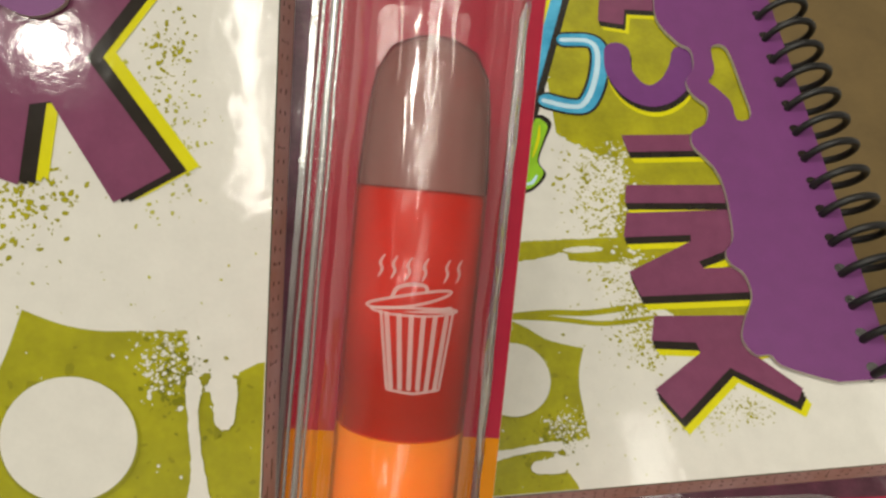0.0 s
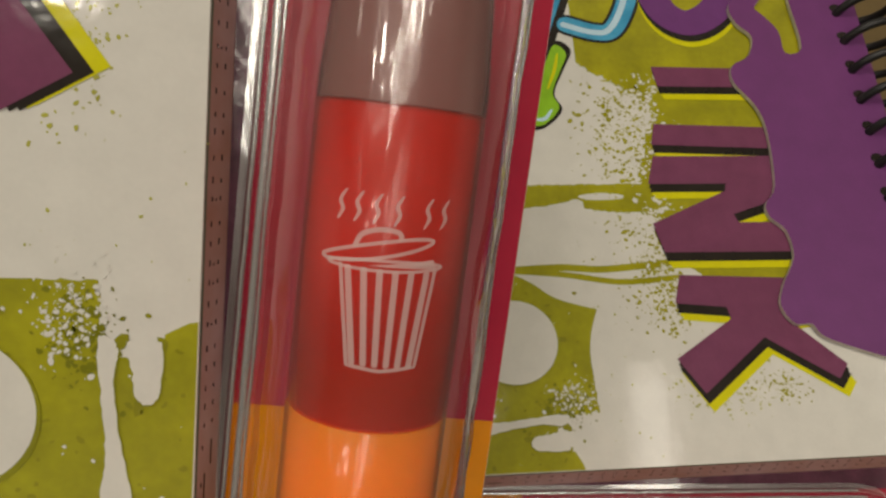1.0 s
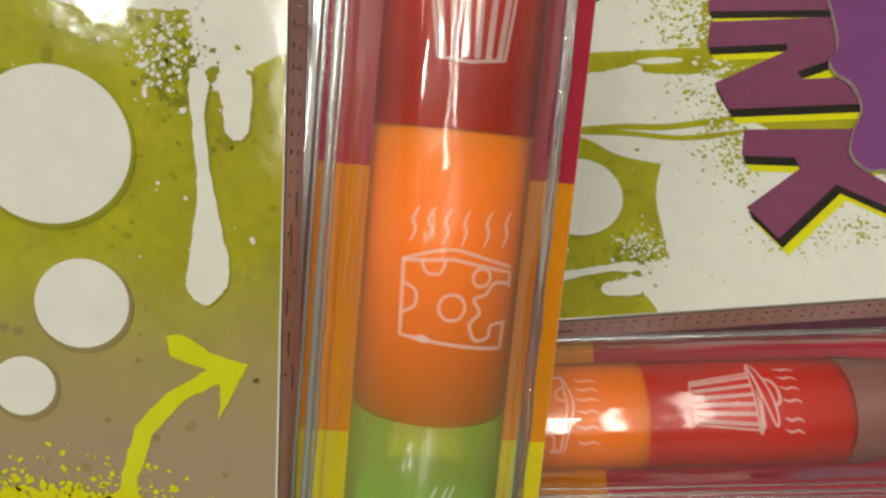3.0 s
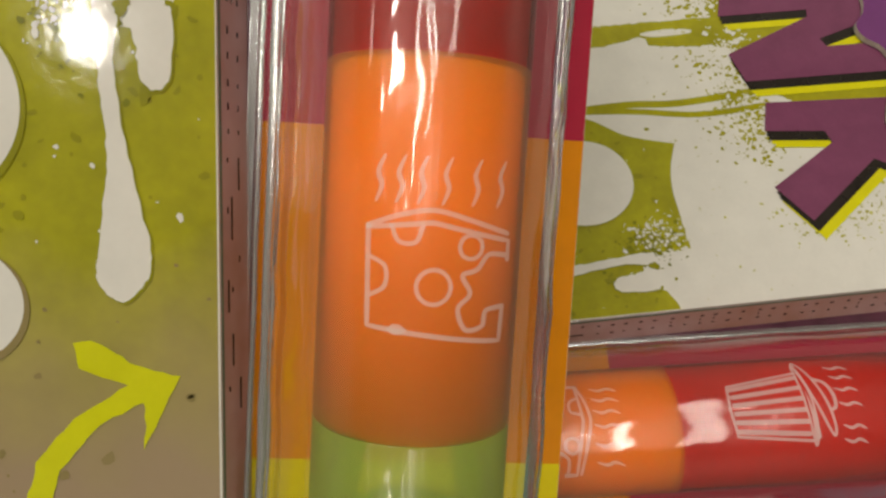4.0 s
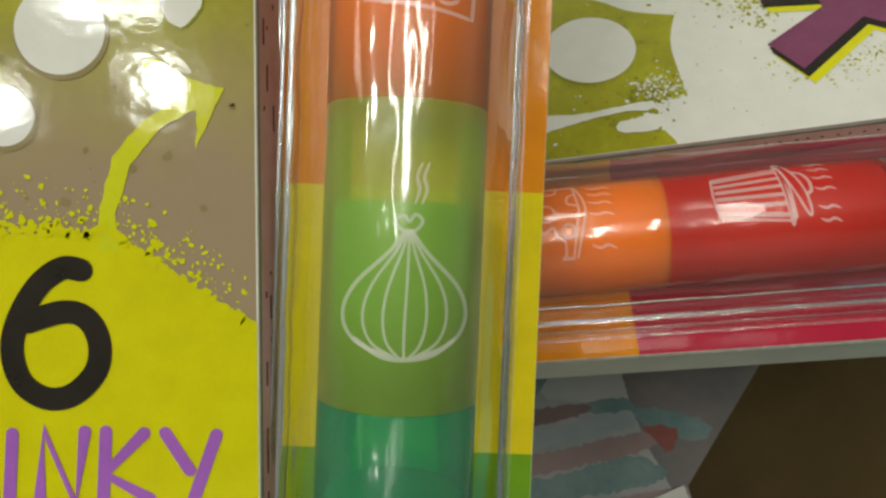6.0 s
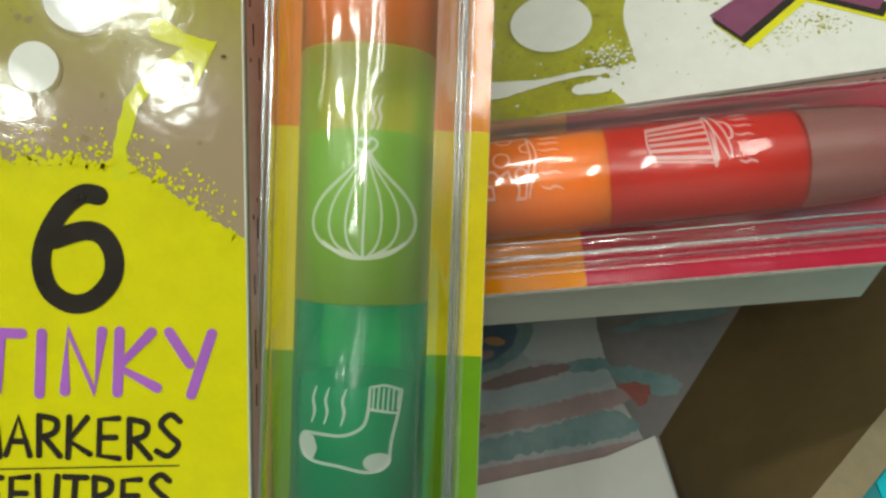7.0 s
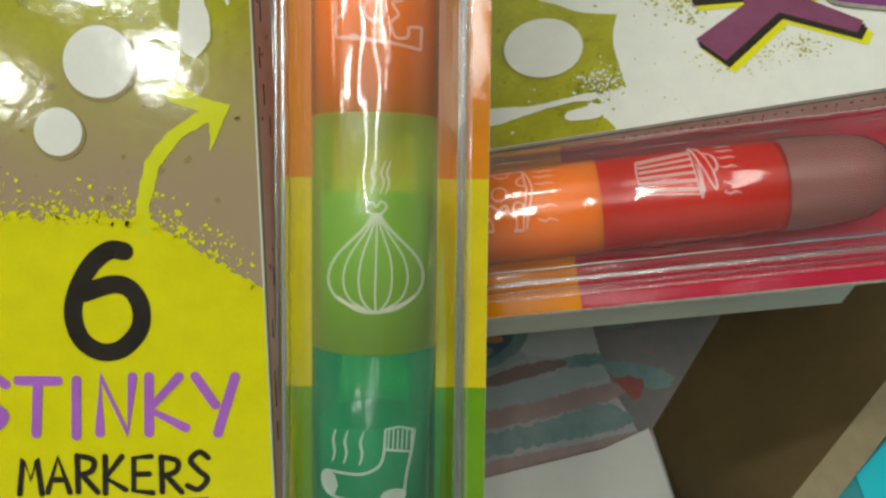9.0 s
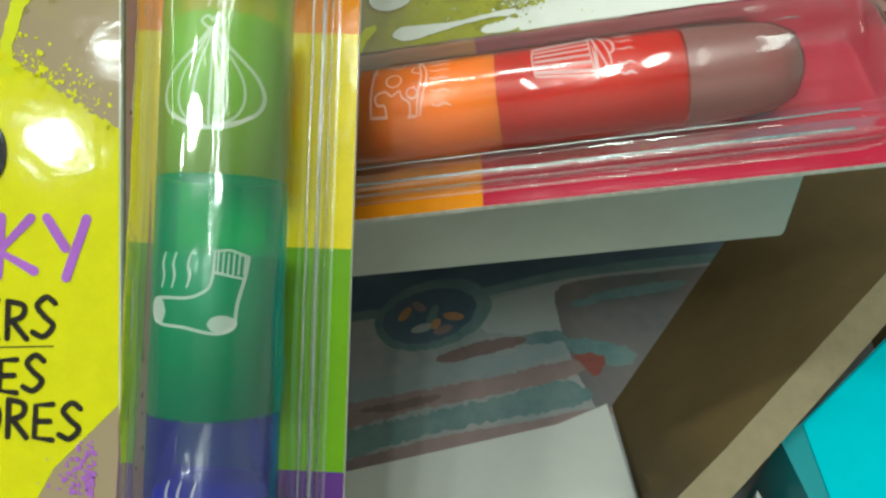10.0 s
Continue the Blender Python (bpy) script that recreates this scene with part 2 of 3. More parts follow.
def flat(name, shape, w, mat, parent, label=""):
    v, f = shape
    ob = link(name, [(q[0], q[1], w + (q[2] if len(q) > 2 else 0.0)) for q in v], f, mat, parent, label)
    return tagged(ob, kind="stuff" if name.endswith("flecks") else "")


def slab(pts, w0, w1):
    """A sheet of the outline pts between two heights."""
    n = len(pts)
    verts = [(x, y, w1) for x, y in pts] + [(x, y, w0) for x, y in pts]
    faces = [tuple(range(n)), tuple(range(2 * n - 1, n - 1, -1))] + [(i, i + n, (i + 1) % n + n, (i + 1) % n) for i in range(n)]
    return verts, faces


def leaf(right_top, right_bottom, w0, w1):
    """A notebook leaf whose fore-edge runs slightly askew."""
    return slab([(NB_LEFT, NB_BOTTOM), (right_bottom, NB_BOTTOM), (right_top, NB_TOP), (NB_LEFT, NB_TOP)], w0, w1)


def box(x0, x1, y0, y1, z0, z1, bevel=0.6):
    """A block with chamfered upright edges."""
    b = bevel
    return slab([(x0 + b, y0), (x1 - b, y0), (x1, y0 + b), (x1, y1 - b), (x1 - b, y1), (x0 + b, y1), (x0, y1 - b), (x0, y0 + b)][::1], z0, z1)


def flecks(rnd, count, place, size):
    """Many small ragged paint specks."""
    items = []
    for _ in range(count):
        x, y = place()
        r = size * rnd.choice((0.35, 0.5, 0.5, 0.8, 1.0, 1.5))
        a0 = rnd.random() * 6.28
        st = rnd.uniform(0.45, 1)
        ct, sn = math.cos(a0), math.sin(a0)
        pts = []
        for i in range(7):
            a = 6.283 * i / 7
            q = r * rnd.uniform(0.6, 1.15)
            px, py = q * math.cos(a), q * math.sin(a) * st
            pts.append((x + px * ct - py * sn, y + px * sn + py * ct))
        items.append(poly(pts))
    return join(items)


def ragged(pts, amount, rnd, step=0.5, closed=True):
    """Break a straight outline into a rough one."""
    out, m = [], len(pts)
    for i in range(m if closed else m - 1):
        (ax, ay), (bx, by) = pts[i], pts[(i + 1) % m]
        n = max(1, int(math.hypot(bx - ax, by - ay) / step))
        for s in range(n):
            t = s / n
            out.append((ax + (bx - ax) * t + rnd.uniform(-amount, amount), ay + (by - ay) * t + rnd.uniform(-amount, amount)))
    return out


# ---- the marker and notebook set ----
NB_RIGHT, NB_TOP, NB_LEFT, NB_BOTTOM = -3.6, 67.0, -128.0, -138.0
BACK = -5.4          # face of the backing card
MU, MW, MR = 11.2, 2.2, 7.45   # marker axis, its height and radius
SHEAR = 1.7          # by how much the lower pages stand out past the cover

LETTERS = {
    "T": [[(0, 1), (1, 1)], [(0.5, 1), (0.42, 0)]],
    "I": [[(0.5, 1), (0.42, 0)]],
    "N": [[(0.1, 0), (0.15, 1), (0.8, 0), (0.95, 1)]],
    "K": [[(0.1, 1), (0.08, 0)], [(0.85, 1), (0.1, 0.42), (1.0, 0.1)]],
    "Y": [[(0, 1), (0.5, 0.5)], [(1, 1), (0.55, 0)]],
    "S": [[(0.95, 0.85), (0.55, 1), (0.15, 0.78), (0.5, 0.52), (0.9, 0.3), (0.5, 0.02), (0.0, 0.12)]],
    "M": [[(0, 0), (0.18, 1), (0.5, 0.4), (0.82, 1), (1.0, 0)]],
    "A": [[(0, 0), (0.5, 1), (1.0, 0)], [(0.2, 0.36), (0.82, 0.36)]],
    "R": [[(0.12, 0), (0.1, 1)], [(0.1, 1), (0.8, 0.9), (0.75, 0.6), (0.12, 0.45)], [(0.3, 0.48), (1.0, 0)]],
    "E": [[(0.9, 1), (0.12, 0.95), (0.1, 0.05), (0.95, 0.0)], [(0.12, 0.5), (0.8, 0.52)]],
    "F": [[(0.95, 1), (0.12, 0.96), (0.1, 0)], [(0.12, 0.5), (0.75, 0.52)]],
    "U": [[(0.05, 1), (0.12, 0.2), (0.5, 0), (0.85, 0.2), (0.95, 1)]],
    "C": [[(0.9, 0.88), (0.5, 1), (0.08, 0.55), (0.4, 0.02), (0.95, 0.15)]],
    "D": [[(0.1, 0), (0.1, 1), (0.8, 0.75), (0.85, 0.3), (0.1, 0)]],
    "O": [[(0.5, 1), (0.08, 0.6), (0.3, 0.05), (0.8, 0.15), (0.92, 0.7), (0.5, 1)]],
}
CURVED = "SUCDOR"


def word(text, u0, u1, base, high, width, rise=0.0, gap=0.26):
    """Hand-drawn capitals between u0 and u1; a letter I takes a third of the room."""
    room = [0.4 if c == "I" else 1.0 for c in text]
    unit = (u1 - u0) / (sum(room) + gap * (len(text) - 1))
    made, u, sway = [], u0, random.Random(len(text))
    for c, r in zip(text, room):
        items, dy, k = [], sway.uniform(-0.05, 0.05) * high, sway.uniform(0.94, 1.06)
        for s in LETTERS[c]:
            pts = [(u + x * unit * r, base + dy + rise * (u - u0) + y * high * k) for x, y in s]
            items.append(ribbon(smooth_line(pts) if c in CURVED else pts, width))
        made.append(join(items))
        u += unit * (r + gap)
    return made


def printed_letter(pts, parent, label):
    """A block letter with a dark and a yellow drop edge."""
    for k, (dx, dy, mat, w, name) in enumerate(((3.0, 0.9, EDGE, 0.10, "yellow_edge"), (2.3, 0.5, EDGE, 0.105, "yellow_edge"), (1.7, 0.25, BLACK, 0.14, "dark_edge"), (0.9, 0.1, BLACK, 0.145, "dark_edge"))):
        flat(name, poly([(x + dx, y + dy) for x, y in pts]), w, mat, parent)
    flat("letter", poly(pts), 0.19, PLUM, parent, label)


def on_marker(shape, lift=0.06):
    v, f = shape
    out = []
    for q in v:
        x, y, r = q[0], q[1], MR + lift + (q[2] if len(q) > 2 else 0.0)
        s = max(-0.97, min(0.97, (x - MU) / r))
        out.append((MU + r * s, y, MW + r * math.sqrt(1 - s * s)))
    return out, f


def stroke(pts, width, step=0.45):
    """A stroke cut into short pieces, so that it bends round the barrel."""
    out = []
    for (ax, ay), (bx, by) in zip(pts, pts[1:]):
        n = max(1, int(math.hypot(bx - ax, by - ay) / step))
        out += [(ax + (bx - ax) * k / n, ay + (by - ay) * k / n) for k in range(n)]
    return ribbon(out + [pts[-1]], width)


def patch(pts, step=0.35):
    """A filled convex patch in narrow upright strips, which bends round the barrel."""
    x0, x1 = min(p[0] for p in pts), max(p[0] for p in pts)
    n = max(2, int((x1 - x0) / step))
    verts = []
    for k in range(n + 1):
        x = x0 + (x1 - x0) * min(max(k / n, 0.001), 0.999)
        ys = [ay + (by - ay) * (x - ax) / (bx - ax) for (ax, ay), (bx, by) in zip(pts, pts[1:] + pts[:1]) if (ax - x) * (bx - x) <= 0 and ax != bx]
        verts += [(x, min(ys)), (x, max(ys))]
    return verts, [(2 * k, 2 * k + 2, 2 * k + 3, 2 * k + 1) for k in range(n)]


def wisps(us, v0, v1):
    return [ribbon(smooth_line([(u, v0), (u + 0.35, v0 + (v1 - v0) * 0.35), (u + 0.1, v0 + (v1 - v0) * 0.65), (u + 0.5, v1)]), 0.34, True) for u in us]


def bin_drawing():
    s = [stroke([(7.3, 11.6), (8.6, 3.4), (11.3, 3.15), (14.2, 3.6), (15.0, 11.8)], 0.3)]
    for i in range(6):
        t = i / 5
        s.append(stroke([(7.9 + 6.4 * t, 11.4), (9.0 + 4.7 * t, 3.7)], 0.52))
    s.append(ribbon(smooth_line(disc(10.9, 11.9, 4.6, 0.42, 14, 0.04), True, 3), 0.26))
    s.append(patch([(9.4, 11.8), (14.9, 12.7), (15.1, 11.9)]))
    lid = smooth_line(disc(10.2, 13.1, 4.5, 0.6, 14, 0.24), True, 3)
    s.append(ribbon(lid + lid[:1], 0.3))
    s.append(ribbon(smooth_line([(8.3, 13.3), (8.8, 14.3), (10.2, 14.8), (11.6, 14.7), (11.9, 14.2)]), 0.42))
    return join(s + wisps((6.7, 8.0, 9.5, 11.2, 13.6, 15.0), 15.2, 17.6))


def cheese_drawing():
    s = [stroke([(7.3, -13.6), (7.5, -20.2), (11.4, -20.6), (16.6, -21.2), (16.7, -18.8)], 0.34)]
    s.append(ribbon(smooth_line([(7.3, -13.6), (9.3, -12.8), (11.5, -12.4), (13.8, -12.9), (16.8, -13.8)]), 0.34))
    s.append(stroke([(7.3, -13.7), (11.5, -13.2), (16.9, -14.3), (16.9, -15.6)], 0.34))
    s.append(stroke(disc(11.7, -17.4, 1.15, n=18) + [(12.85, -17.4)], 0.3))
    s.append(ribbon(smooth_line([(7.4, -15.6), (8.5, -16.2), (8.5, -17.5), (7.5, -18.2)]), 0.3))
    s.append(ribbon(smooth_line([(8.8, -13.5), (9.3, -14.5), (10.4, -14.5), (10.8, -13.4)]), 0.3))
    s.append(stroke(disc(14.1, -14.7, 0.8, n=14) + [(14.9, -14.7)], 0.3))
    s.append(ribbon(smooth_line([(16.8, -15.3), (15.4, -15.2), (14.6, -16.2), (13.6, -16.6), (14.2, -17.8), (13.4, -18.8), (14.0, -20.2), (15.2, -20.0), (15.4, -19.0), (16.6, -18.8)]), 0.34))
    s.append(patch(disc(9.4, -20.3, 0.7, 0.4, 12)))
    return join(s + wisps((7.7, 9.0, 10.4, 12.0, 14.0, 15.8), -12.0, -9.0))


def onion_drawing():
    s = []
    for k in (-1, -0.66, -0.33, 0.02, 0.36, 0.68, 1):
        s.append(ribbon(smooth_line([(12.0 + 0.25 * k, -39.3), (12.0 + 1.5 * k, -41.0), (11.9 + 4.4 * k, -44.0), (11.8 + 5.3 * k, -46.6), (11.8 + 4.2 * k, -48.7), (11.9 + 1.4 * k, -50.0 + 0.2 * abs(k))]), 0.36 if abs(k) == 1 else 0.26))
    s.append(ribbon(smooth_line([(7.7, -48.6), (10.0, -49.9), (12.2, -50.1), (14.4, -49.7), (16.0, -48.6)]), 0.42))
    s.append(ribbon(smooth_line([(11.6, -39.4), (10.8, -38.6), (11.5, -38.0), (12.0, -38.5), (12.5, -37.9), (13.1, -38.5), (12.4, -39.4)]), 0.3))
    return join(s + wisps((11.4, 12.4, 13.0), -37.0, -33.6))


def sock_drawing():
    s = [ribbon(smooth_line([(13.0, -65.6), (12.5, -67.4), (10.6, -68.4), (8.0, -68.5), (6.2, -68.7), (5.7, -70.0), (6.8, -71.3), (10.0, -71.6), (13.2, -72.2), (15.0, -71.6), (15.4, -69.0), (16.0, -66.2)]), 0.34)]
    s.append(stroke([(13.0, -65.6), (13.1, -63.4), (14.6, -63.2), (16.3, -63.9), (16.0, -66.3), (13.0, -65.6)], 0.3))
    s += [stroke([(13.5 + 0.5 * i, -63.5 - 0.06 * i), (13.4 + 0.5 * i, -65.8)], 0.2) for i in range(6)]
    s.append(patch(disc(6.7, -70.0, 1.05, 1.4, 20)))
    s.append(patch(disc(14.0, -71.2, 1.5, 0.95, 20)))
    return join(s + wisps((7.0, 8.4, 10.2), -67.4, -63.6))


def steam_drawing():
    return join(wisps((8.6, 10.0, 11.6), -92.0, -88.0))


DRAWINGS = [bin_drawing, cheese_drawing, onion_drawing, sock_drawing, steam_drawing]
JOINTS = [24.7, -2.3, -28.2, -55.0, -81.7, -108.2, -134.5]


def turned(profile, n=48):
    """A body of revolution about the marker axis: (radius, v) pairs."""
    verts, faces = [], []
    for r, v in profile:
        verts += [(MU + r * math.sin(2 * math.pi * i / n), v, MW + r * math.cos(2 * math.pi * i / n)) for i in range(n)]
    for k in range(len(profile) - 1):
        for i in range(n):
            j = (i + 1) % n
            faces.append((k * n + i, k * n + j, (k + 1) * n + j, (k + 1) * n + i))
    return verts, faces


def blister_shell(side):
    """The clear blister: flange, pleated walls and a round crown, closed by domes at both ends."""
    half = [(-3.0, BACK + 0.5), (-2.1, BACK + 0.5), (-1.8, BACK + 2.4), (-1.3, BACK + 2.6), (-1.0, BACK + 1.1), (-0.5, BACK + 1.1), (-0.3, -1.8), (0.15, -1.5), (0.2, 0.9), (0.65, 1.3), (0.8, 3.8), (1.25, 4.4), (2.2, 7.0), (4.2, 9.6), (7.4, 11.5)]
    prof = half + [(MU, 12.0)] + [(21.9 - (0.36 * u if u < 0 else 0.9 * u), w) for u, w in half[::-1]]
    prof = smooth_line(prof, n=3)
    prof = prof[:25] if side < 0 else prof[-25:] if side > 0 else prof[24:-24]
    rows = [(53.2, 0.02), (53.1, 0.35), (52.4, 0.62), (51.0, 0.84), (48.6, 0.97), (46.0, 1.0)] + [(46.0 - 3.0 * i, 1.0) for i in range(1, 60)] + [(-134.5, 0.97), (-136.5, 0.6), (-137.0, 0.02)]
    rnd = random.Random(5)
    verts, faces, m = [], [], len(prof)
    for v, s in rows:
        wob = rnd.uniform(-0.12, 0.12)
        for u, w in prof:
            k = max(0.0, w - BACK - 0.5)
            w += (0.17 * math.sin(2.1 * u + 0.6) + 0.09 * math.sin(4.7 * u)) * (0 if side else 1)
            uu = MU + (u - MU) * (0.72 + 0.28 * s) + wob * min(1, k / 6)
            verts.append((uu, v, BACK + 0.5 + k * s))
    for r in range(len(rows) - 1):
        for i in range(m - 1):
            a = r * m + i
            faces.append((a, a + m, a + m + 1, a + 1))
    return verts, faces


def marker_pack():
    rnd = random.Random(11)
    pack = tagged(new("marker_pack"), "notebook and stacked scented markers sealed on a striped card", "stationery set", "marker packs in the tray")
    # backing card with its colour bands
    v, f = box(NB_LEFT, 25.3, NB_BOTTOM, 68.0, BACK - 0.9, BACK, 0.4)
    card = link("backing_card", v, f, PULP, pack, "cardboard backing with rainbow colour bands")
    cuts = [68.0, -6.4, -35.0, -62.4, -90.5, NB_BOTTOM]
    for i, mat in enumerate(BANDS):
        v, f = slab([(-4.2, cuts[i + 1]), (25.25, cuts[i + 1]), (25.25, cuts[i]), (-4.2, cuts[i])], BACK, BACK + 0.08)
        link("colour_band", v, f, mat, card)
    # dark strip on the card: painted shade of the gap between notebook and blister
    v, f = slab([(-9.0, NB_BOTTOM), (-2.1, NB_BOTTOM), (-2.1, 67.5), (-9.0, 67.5)], BACK + 0.08, BACK + 0.16)
    link("dark_gutter_band", v, f, GUTTER, card)
    # notebook
    layers = [(-0.45, -0.85, LINER), (-0.85, -1.15, GREEN_LINE), (-1.15, BACK + 0.1, PAGES)]
    book = None
    for w1, w0, mat in layers[::-1]:
        lean = [SHEAR * w / (BACK + 0.1) for w in (w1, w0)]
        v, f = leaf(-7.7, 0.9, w0, w1)
        v = [(x + (lean[i // 4] if i % 4 in (1, 2) else 0.0), y, z) for i, (x, y, z) in enumerate(v)]
        if book is None:
            book = link("notebook", v, f, mat, pack, "spiral notebook with splatter art on its cover")
        else:
            link("endpaper", v, f, mat, book)
    v, f = leaf(-7.4, 1.2, -0.45, 0.0)
    link("cover", v, f, WHITE, book)
    # printed dashes along the fore-edge: two rows of short ones, longer ones further down
    marks = []

    def dash(vv, ln, w):
        fe = [-3.55 - 0.042 * (q + 25) - 0.22 + SHEAR * w / (BACK + 0.1) for q in (vv, vv + ln)]
        marks.append(([(fe[0], vv, w), (fe[1], vv + ln, w), (fe[1] + 0.07, vv + ln, w - 0.24), (fe[0] + 0.07, vv, w - 0.24)], [(0, 1, 2, 3)]))

    for k in range(46):
        vv = 60 - 2.0 * k + rnd.uniform(-0.25, 0.25)
        if vv > -8:
            for w in (-1.9, -3.4):
                dash(vv, rnd.uniform(0.35, 0.6), w)
            if rnd.random() < 0.2:
                dash(vv, 0.25, -2.6)
        else:
            dash(vv, rnd.choice((0.4, 0.5, 2.6, 3.4)), rnd.choice((-1.7, -2.3, -3.4)))
    for k in range(26):
        dash(-40 - 2.2 * k, rnd.choice((0.4, 0.6, 2.4)), rnd.choice((-1.8, -2.6, -3.6)))
    v, f = join(marks, 0.0)
    tagged(link("page_marks", v, f, BLACK, book), kind="stuff")
    # green splash with its drips, and the umber ground under it
    top = smooth_line([(-38.6, -8.8), (-36.2, -3.8), (-33.2, 0.6), (-31.2, 7.4)]) + smooth_line([(-31.2, 7.4), (-27.2, 6.1), (-23.2, 5.6), (-18.8, 5.9)])
    splash = [(NB_LEFT, -8.8)] + top + ragged([(-18.8, 5.9), (-13.6, 6.2), (-13.2, 0.2)], 0.16, rnd, 0.5, False) + [(-13.1, -0.6), (-8, -0.8), (-7.6, 1.8), (-5.6, 3.0), (NB_RIGHT - 1.2, 3.2), (NB_RIGHT - 0.1, -25)] + [(-0.6, -100), (NB_LEFT, -100)]
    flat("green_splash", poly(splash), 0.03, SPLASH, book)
    for k, pts in enumerate(([(-13.3, 0.9), (-13.1, -2.5), (-12.2, -9.2), (-12.3, -13.0), (-12.7, -17.2), (-12.6, -19.4), (-11.0, -21.0), (-9.2, -19.4), (-8.8, -17.0), (-9.8, -13.2), (-11.0, -8.2), (-11.8, -3.0), (-11.6, -0.6), (-12.0, 0.9)],
                             [(-10.9, 0.4), (-10.3, -1.8), (-9.9, -4.2), (-8.7, -5.1), (-7.8, -3.9), (-7.7, 0.6), (-8.5, 1.0), (-10.4, 1.0)])):
        rim = ragged(smooth_line(pts, True), 0.10, rnd, 0.45)
        flat("drip_shadow", poly([(x + 0.17, y - 0.16) for x, y in rim]), 0.127 + 0.002 * k, HALO, book)
        flat("white_drip", poly(rim), 0.134 + 0.002 * k, WHITE, book)
    for x, y, r in ((-25.5, -7.0, 7.25), (-22.2, -21.6, 4.3), (-27.3, -30.0, 2.9)):
        flat("dot_shadow", poly(disc(x + 0.18, y - 0.28, r + 0.24, n=48)), 0.1255, HALO if y > -15 else HALO_UMBER, book)
        flat("white_dot", poly(disc(x, y, r, n=64)), 0.132, WHITE, book)
    flat("white_flecks", flecks(rnd, 230, lambda: (rnd.gauss(-15.6, 1.8), rnd.gauss(2.8, 2.2)), 0.21), 0.075, WHITE, book)
    flat("deep_green_flecks", flecks(rnd, 60, lambda: (rnd.uniform(-36, -5), rnd.uniform(-16, 4)), 0.62), 0.0472, HALO, book)
    flat("deep_green_flecks", flecks(rnd, 150, lambda: (rnd.gauss(-14.6, 1.6), rnd.gauss(1.0, 2.6)), 0.34), 0.0498, DEEP, book)
    flat("white_flecks", flecks(rnd, 26, lambda: (rnd.uniform(-36, -5), rnd.uniform(-18, 4)), 0.28), 0.076, WHITE, book)
    flat("green_flecks", flecks(rnd, 200, lambda: (rnd.gauss(-17.5, 2.4), rnd.gauss(27.5, 3.6)), 0.22), 0.02, MIST, book)
    flat("green_flecks", flecks(rnd, 30, lambda: (rnd.uniform(-32, -5), 6 + abs(rnd.gauss(4, 5))), 0.15), 0.021, MIST, book)
    flat("dark_flecks", flecks(rnd, 46, lambda: (rnd.uniform(-36, -4), rnd.uniform(-40, -16)), 0.42), 0.0483, HALO_UMBER, book)
    # green field behind the block letters, with fingers of paint
    flat("green_field", poly(ragged([(-127, 6), (-98, 8), (-82, 8.5), (-78, 15), (-72.5, 22), (-64, 19.5), (-56, 17.5), (-48, 20), (-41, 22.5), (-37, 27), (-34, 36), (-36, 48), (-127, 60)], 0.55, rnd, 0.45)), 0.022, LIME, book)
    flat("green_finger", poly(ragged([(-55.6, 20), (-55.2, -7), (-50.2, -7.2), (-51.0, 0.5), (-52.4, 6), (-51.8, 6.8), (-50.4, 7), (-49.6, 13), (-50, 21)], 0.15, rnd)), 0.024, LIME, book)
    flat("white_finger", poly(smooth_line([(-53.0, 6.0), (-53.6, 10.0), (-53.2, 14.0), (-52.4, 13.5), (-52.2, 8.0)], True)), 0.03, WHITE, book)
    flat("green_finger", ribbon(smooth_line([(-38.2, -10.0), (-38.9, 1.4), (-38.6, 10), (-40.2, 24)]), 1.3), 0.024, LIME, book)
    flat("green_finger", ribbon(smooth_line([(-37.0, 22), (-36.2, 12), (-37.6, 2), (-38.4, -9)]), 1.1), 0.0245, LIME, book)
    flat("green_flecks", flecks(rnd, 620, lambda: (rnd.uniform(-80, -38), 21 - abs(rnd.gauss(0, 5.0))), 0.30), 0.021, LIME, book)
    flat("green_flecks", flecks(rnd, 160, lambda: (rnd.gauss(-66, 7), rnd.gauss(13, 3.5)), 0.42), 0.0213, LIME, book)
    flat("white_flecks", flecks(rnd, 320, lambda: (rnd.uniform(-80, -36), rnd.gauss(21, 2.6)), 0.40), 0.027, WHITE, book)
    flat("green_flecks", flecks(rnd, 380, lambda: (rnd.gauss(-34, 4.0), rnd.gauss(19.5, 3.0)), 0.30), 0.0215, LIME, book)
    flat("green_flecks", flecks(rnd, 120, lambda: (rnd.gauss(-18.0, 1.6), rnd.gauss(36, 3.0)), 0.27), 0.0225, LIME, book)
    # mug and slime
    flat("mug_outline", poly([(-127, 17.0), (-59, -5.2), (-44.3, -12.6), (-44.3, -40), (-127, -40)]), 0.05, BLACK, book)
    flat("mug", poly([(-127, 15.2), (-60, -6.6), (-47.5, -13.2), (-47.5, -40), (-127, -40)]), 0.08, CYAN, book, "blue cartoon mug print")
    flat("mug_rim", ribbon([(-127, 11.5), (-61, -9.6), (-48.5, -16.5)], 1.3), 0.083, EDGE, book)
    flat("mug_shine", ribbon([(-127, 4.5), (-72, -12.6)], 2.4), 0.083, PALE, book)
    hp = smooth_line([(-111, 13.2), (-110.4, 19.6), (-106.5, 21.4), (-98, 19.6), (-91.2, 16.2), (-90.4, 12.5), (-92.3, 6.8)])
    flat("mug_handle", ribbon(hp, 5.2), 0.055, BLACK, book)
    flat("mug_handle", ribbon(hp, 3.9), 0.085, CYAN, book)
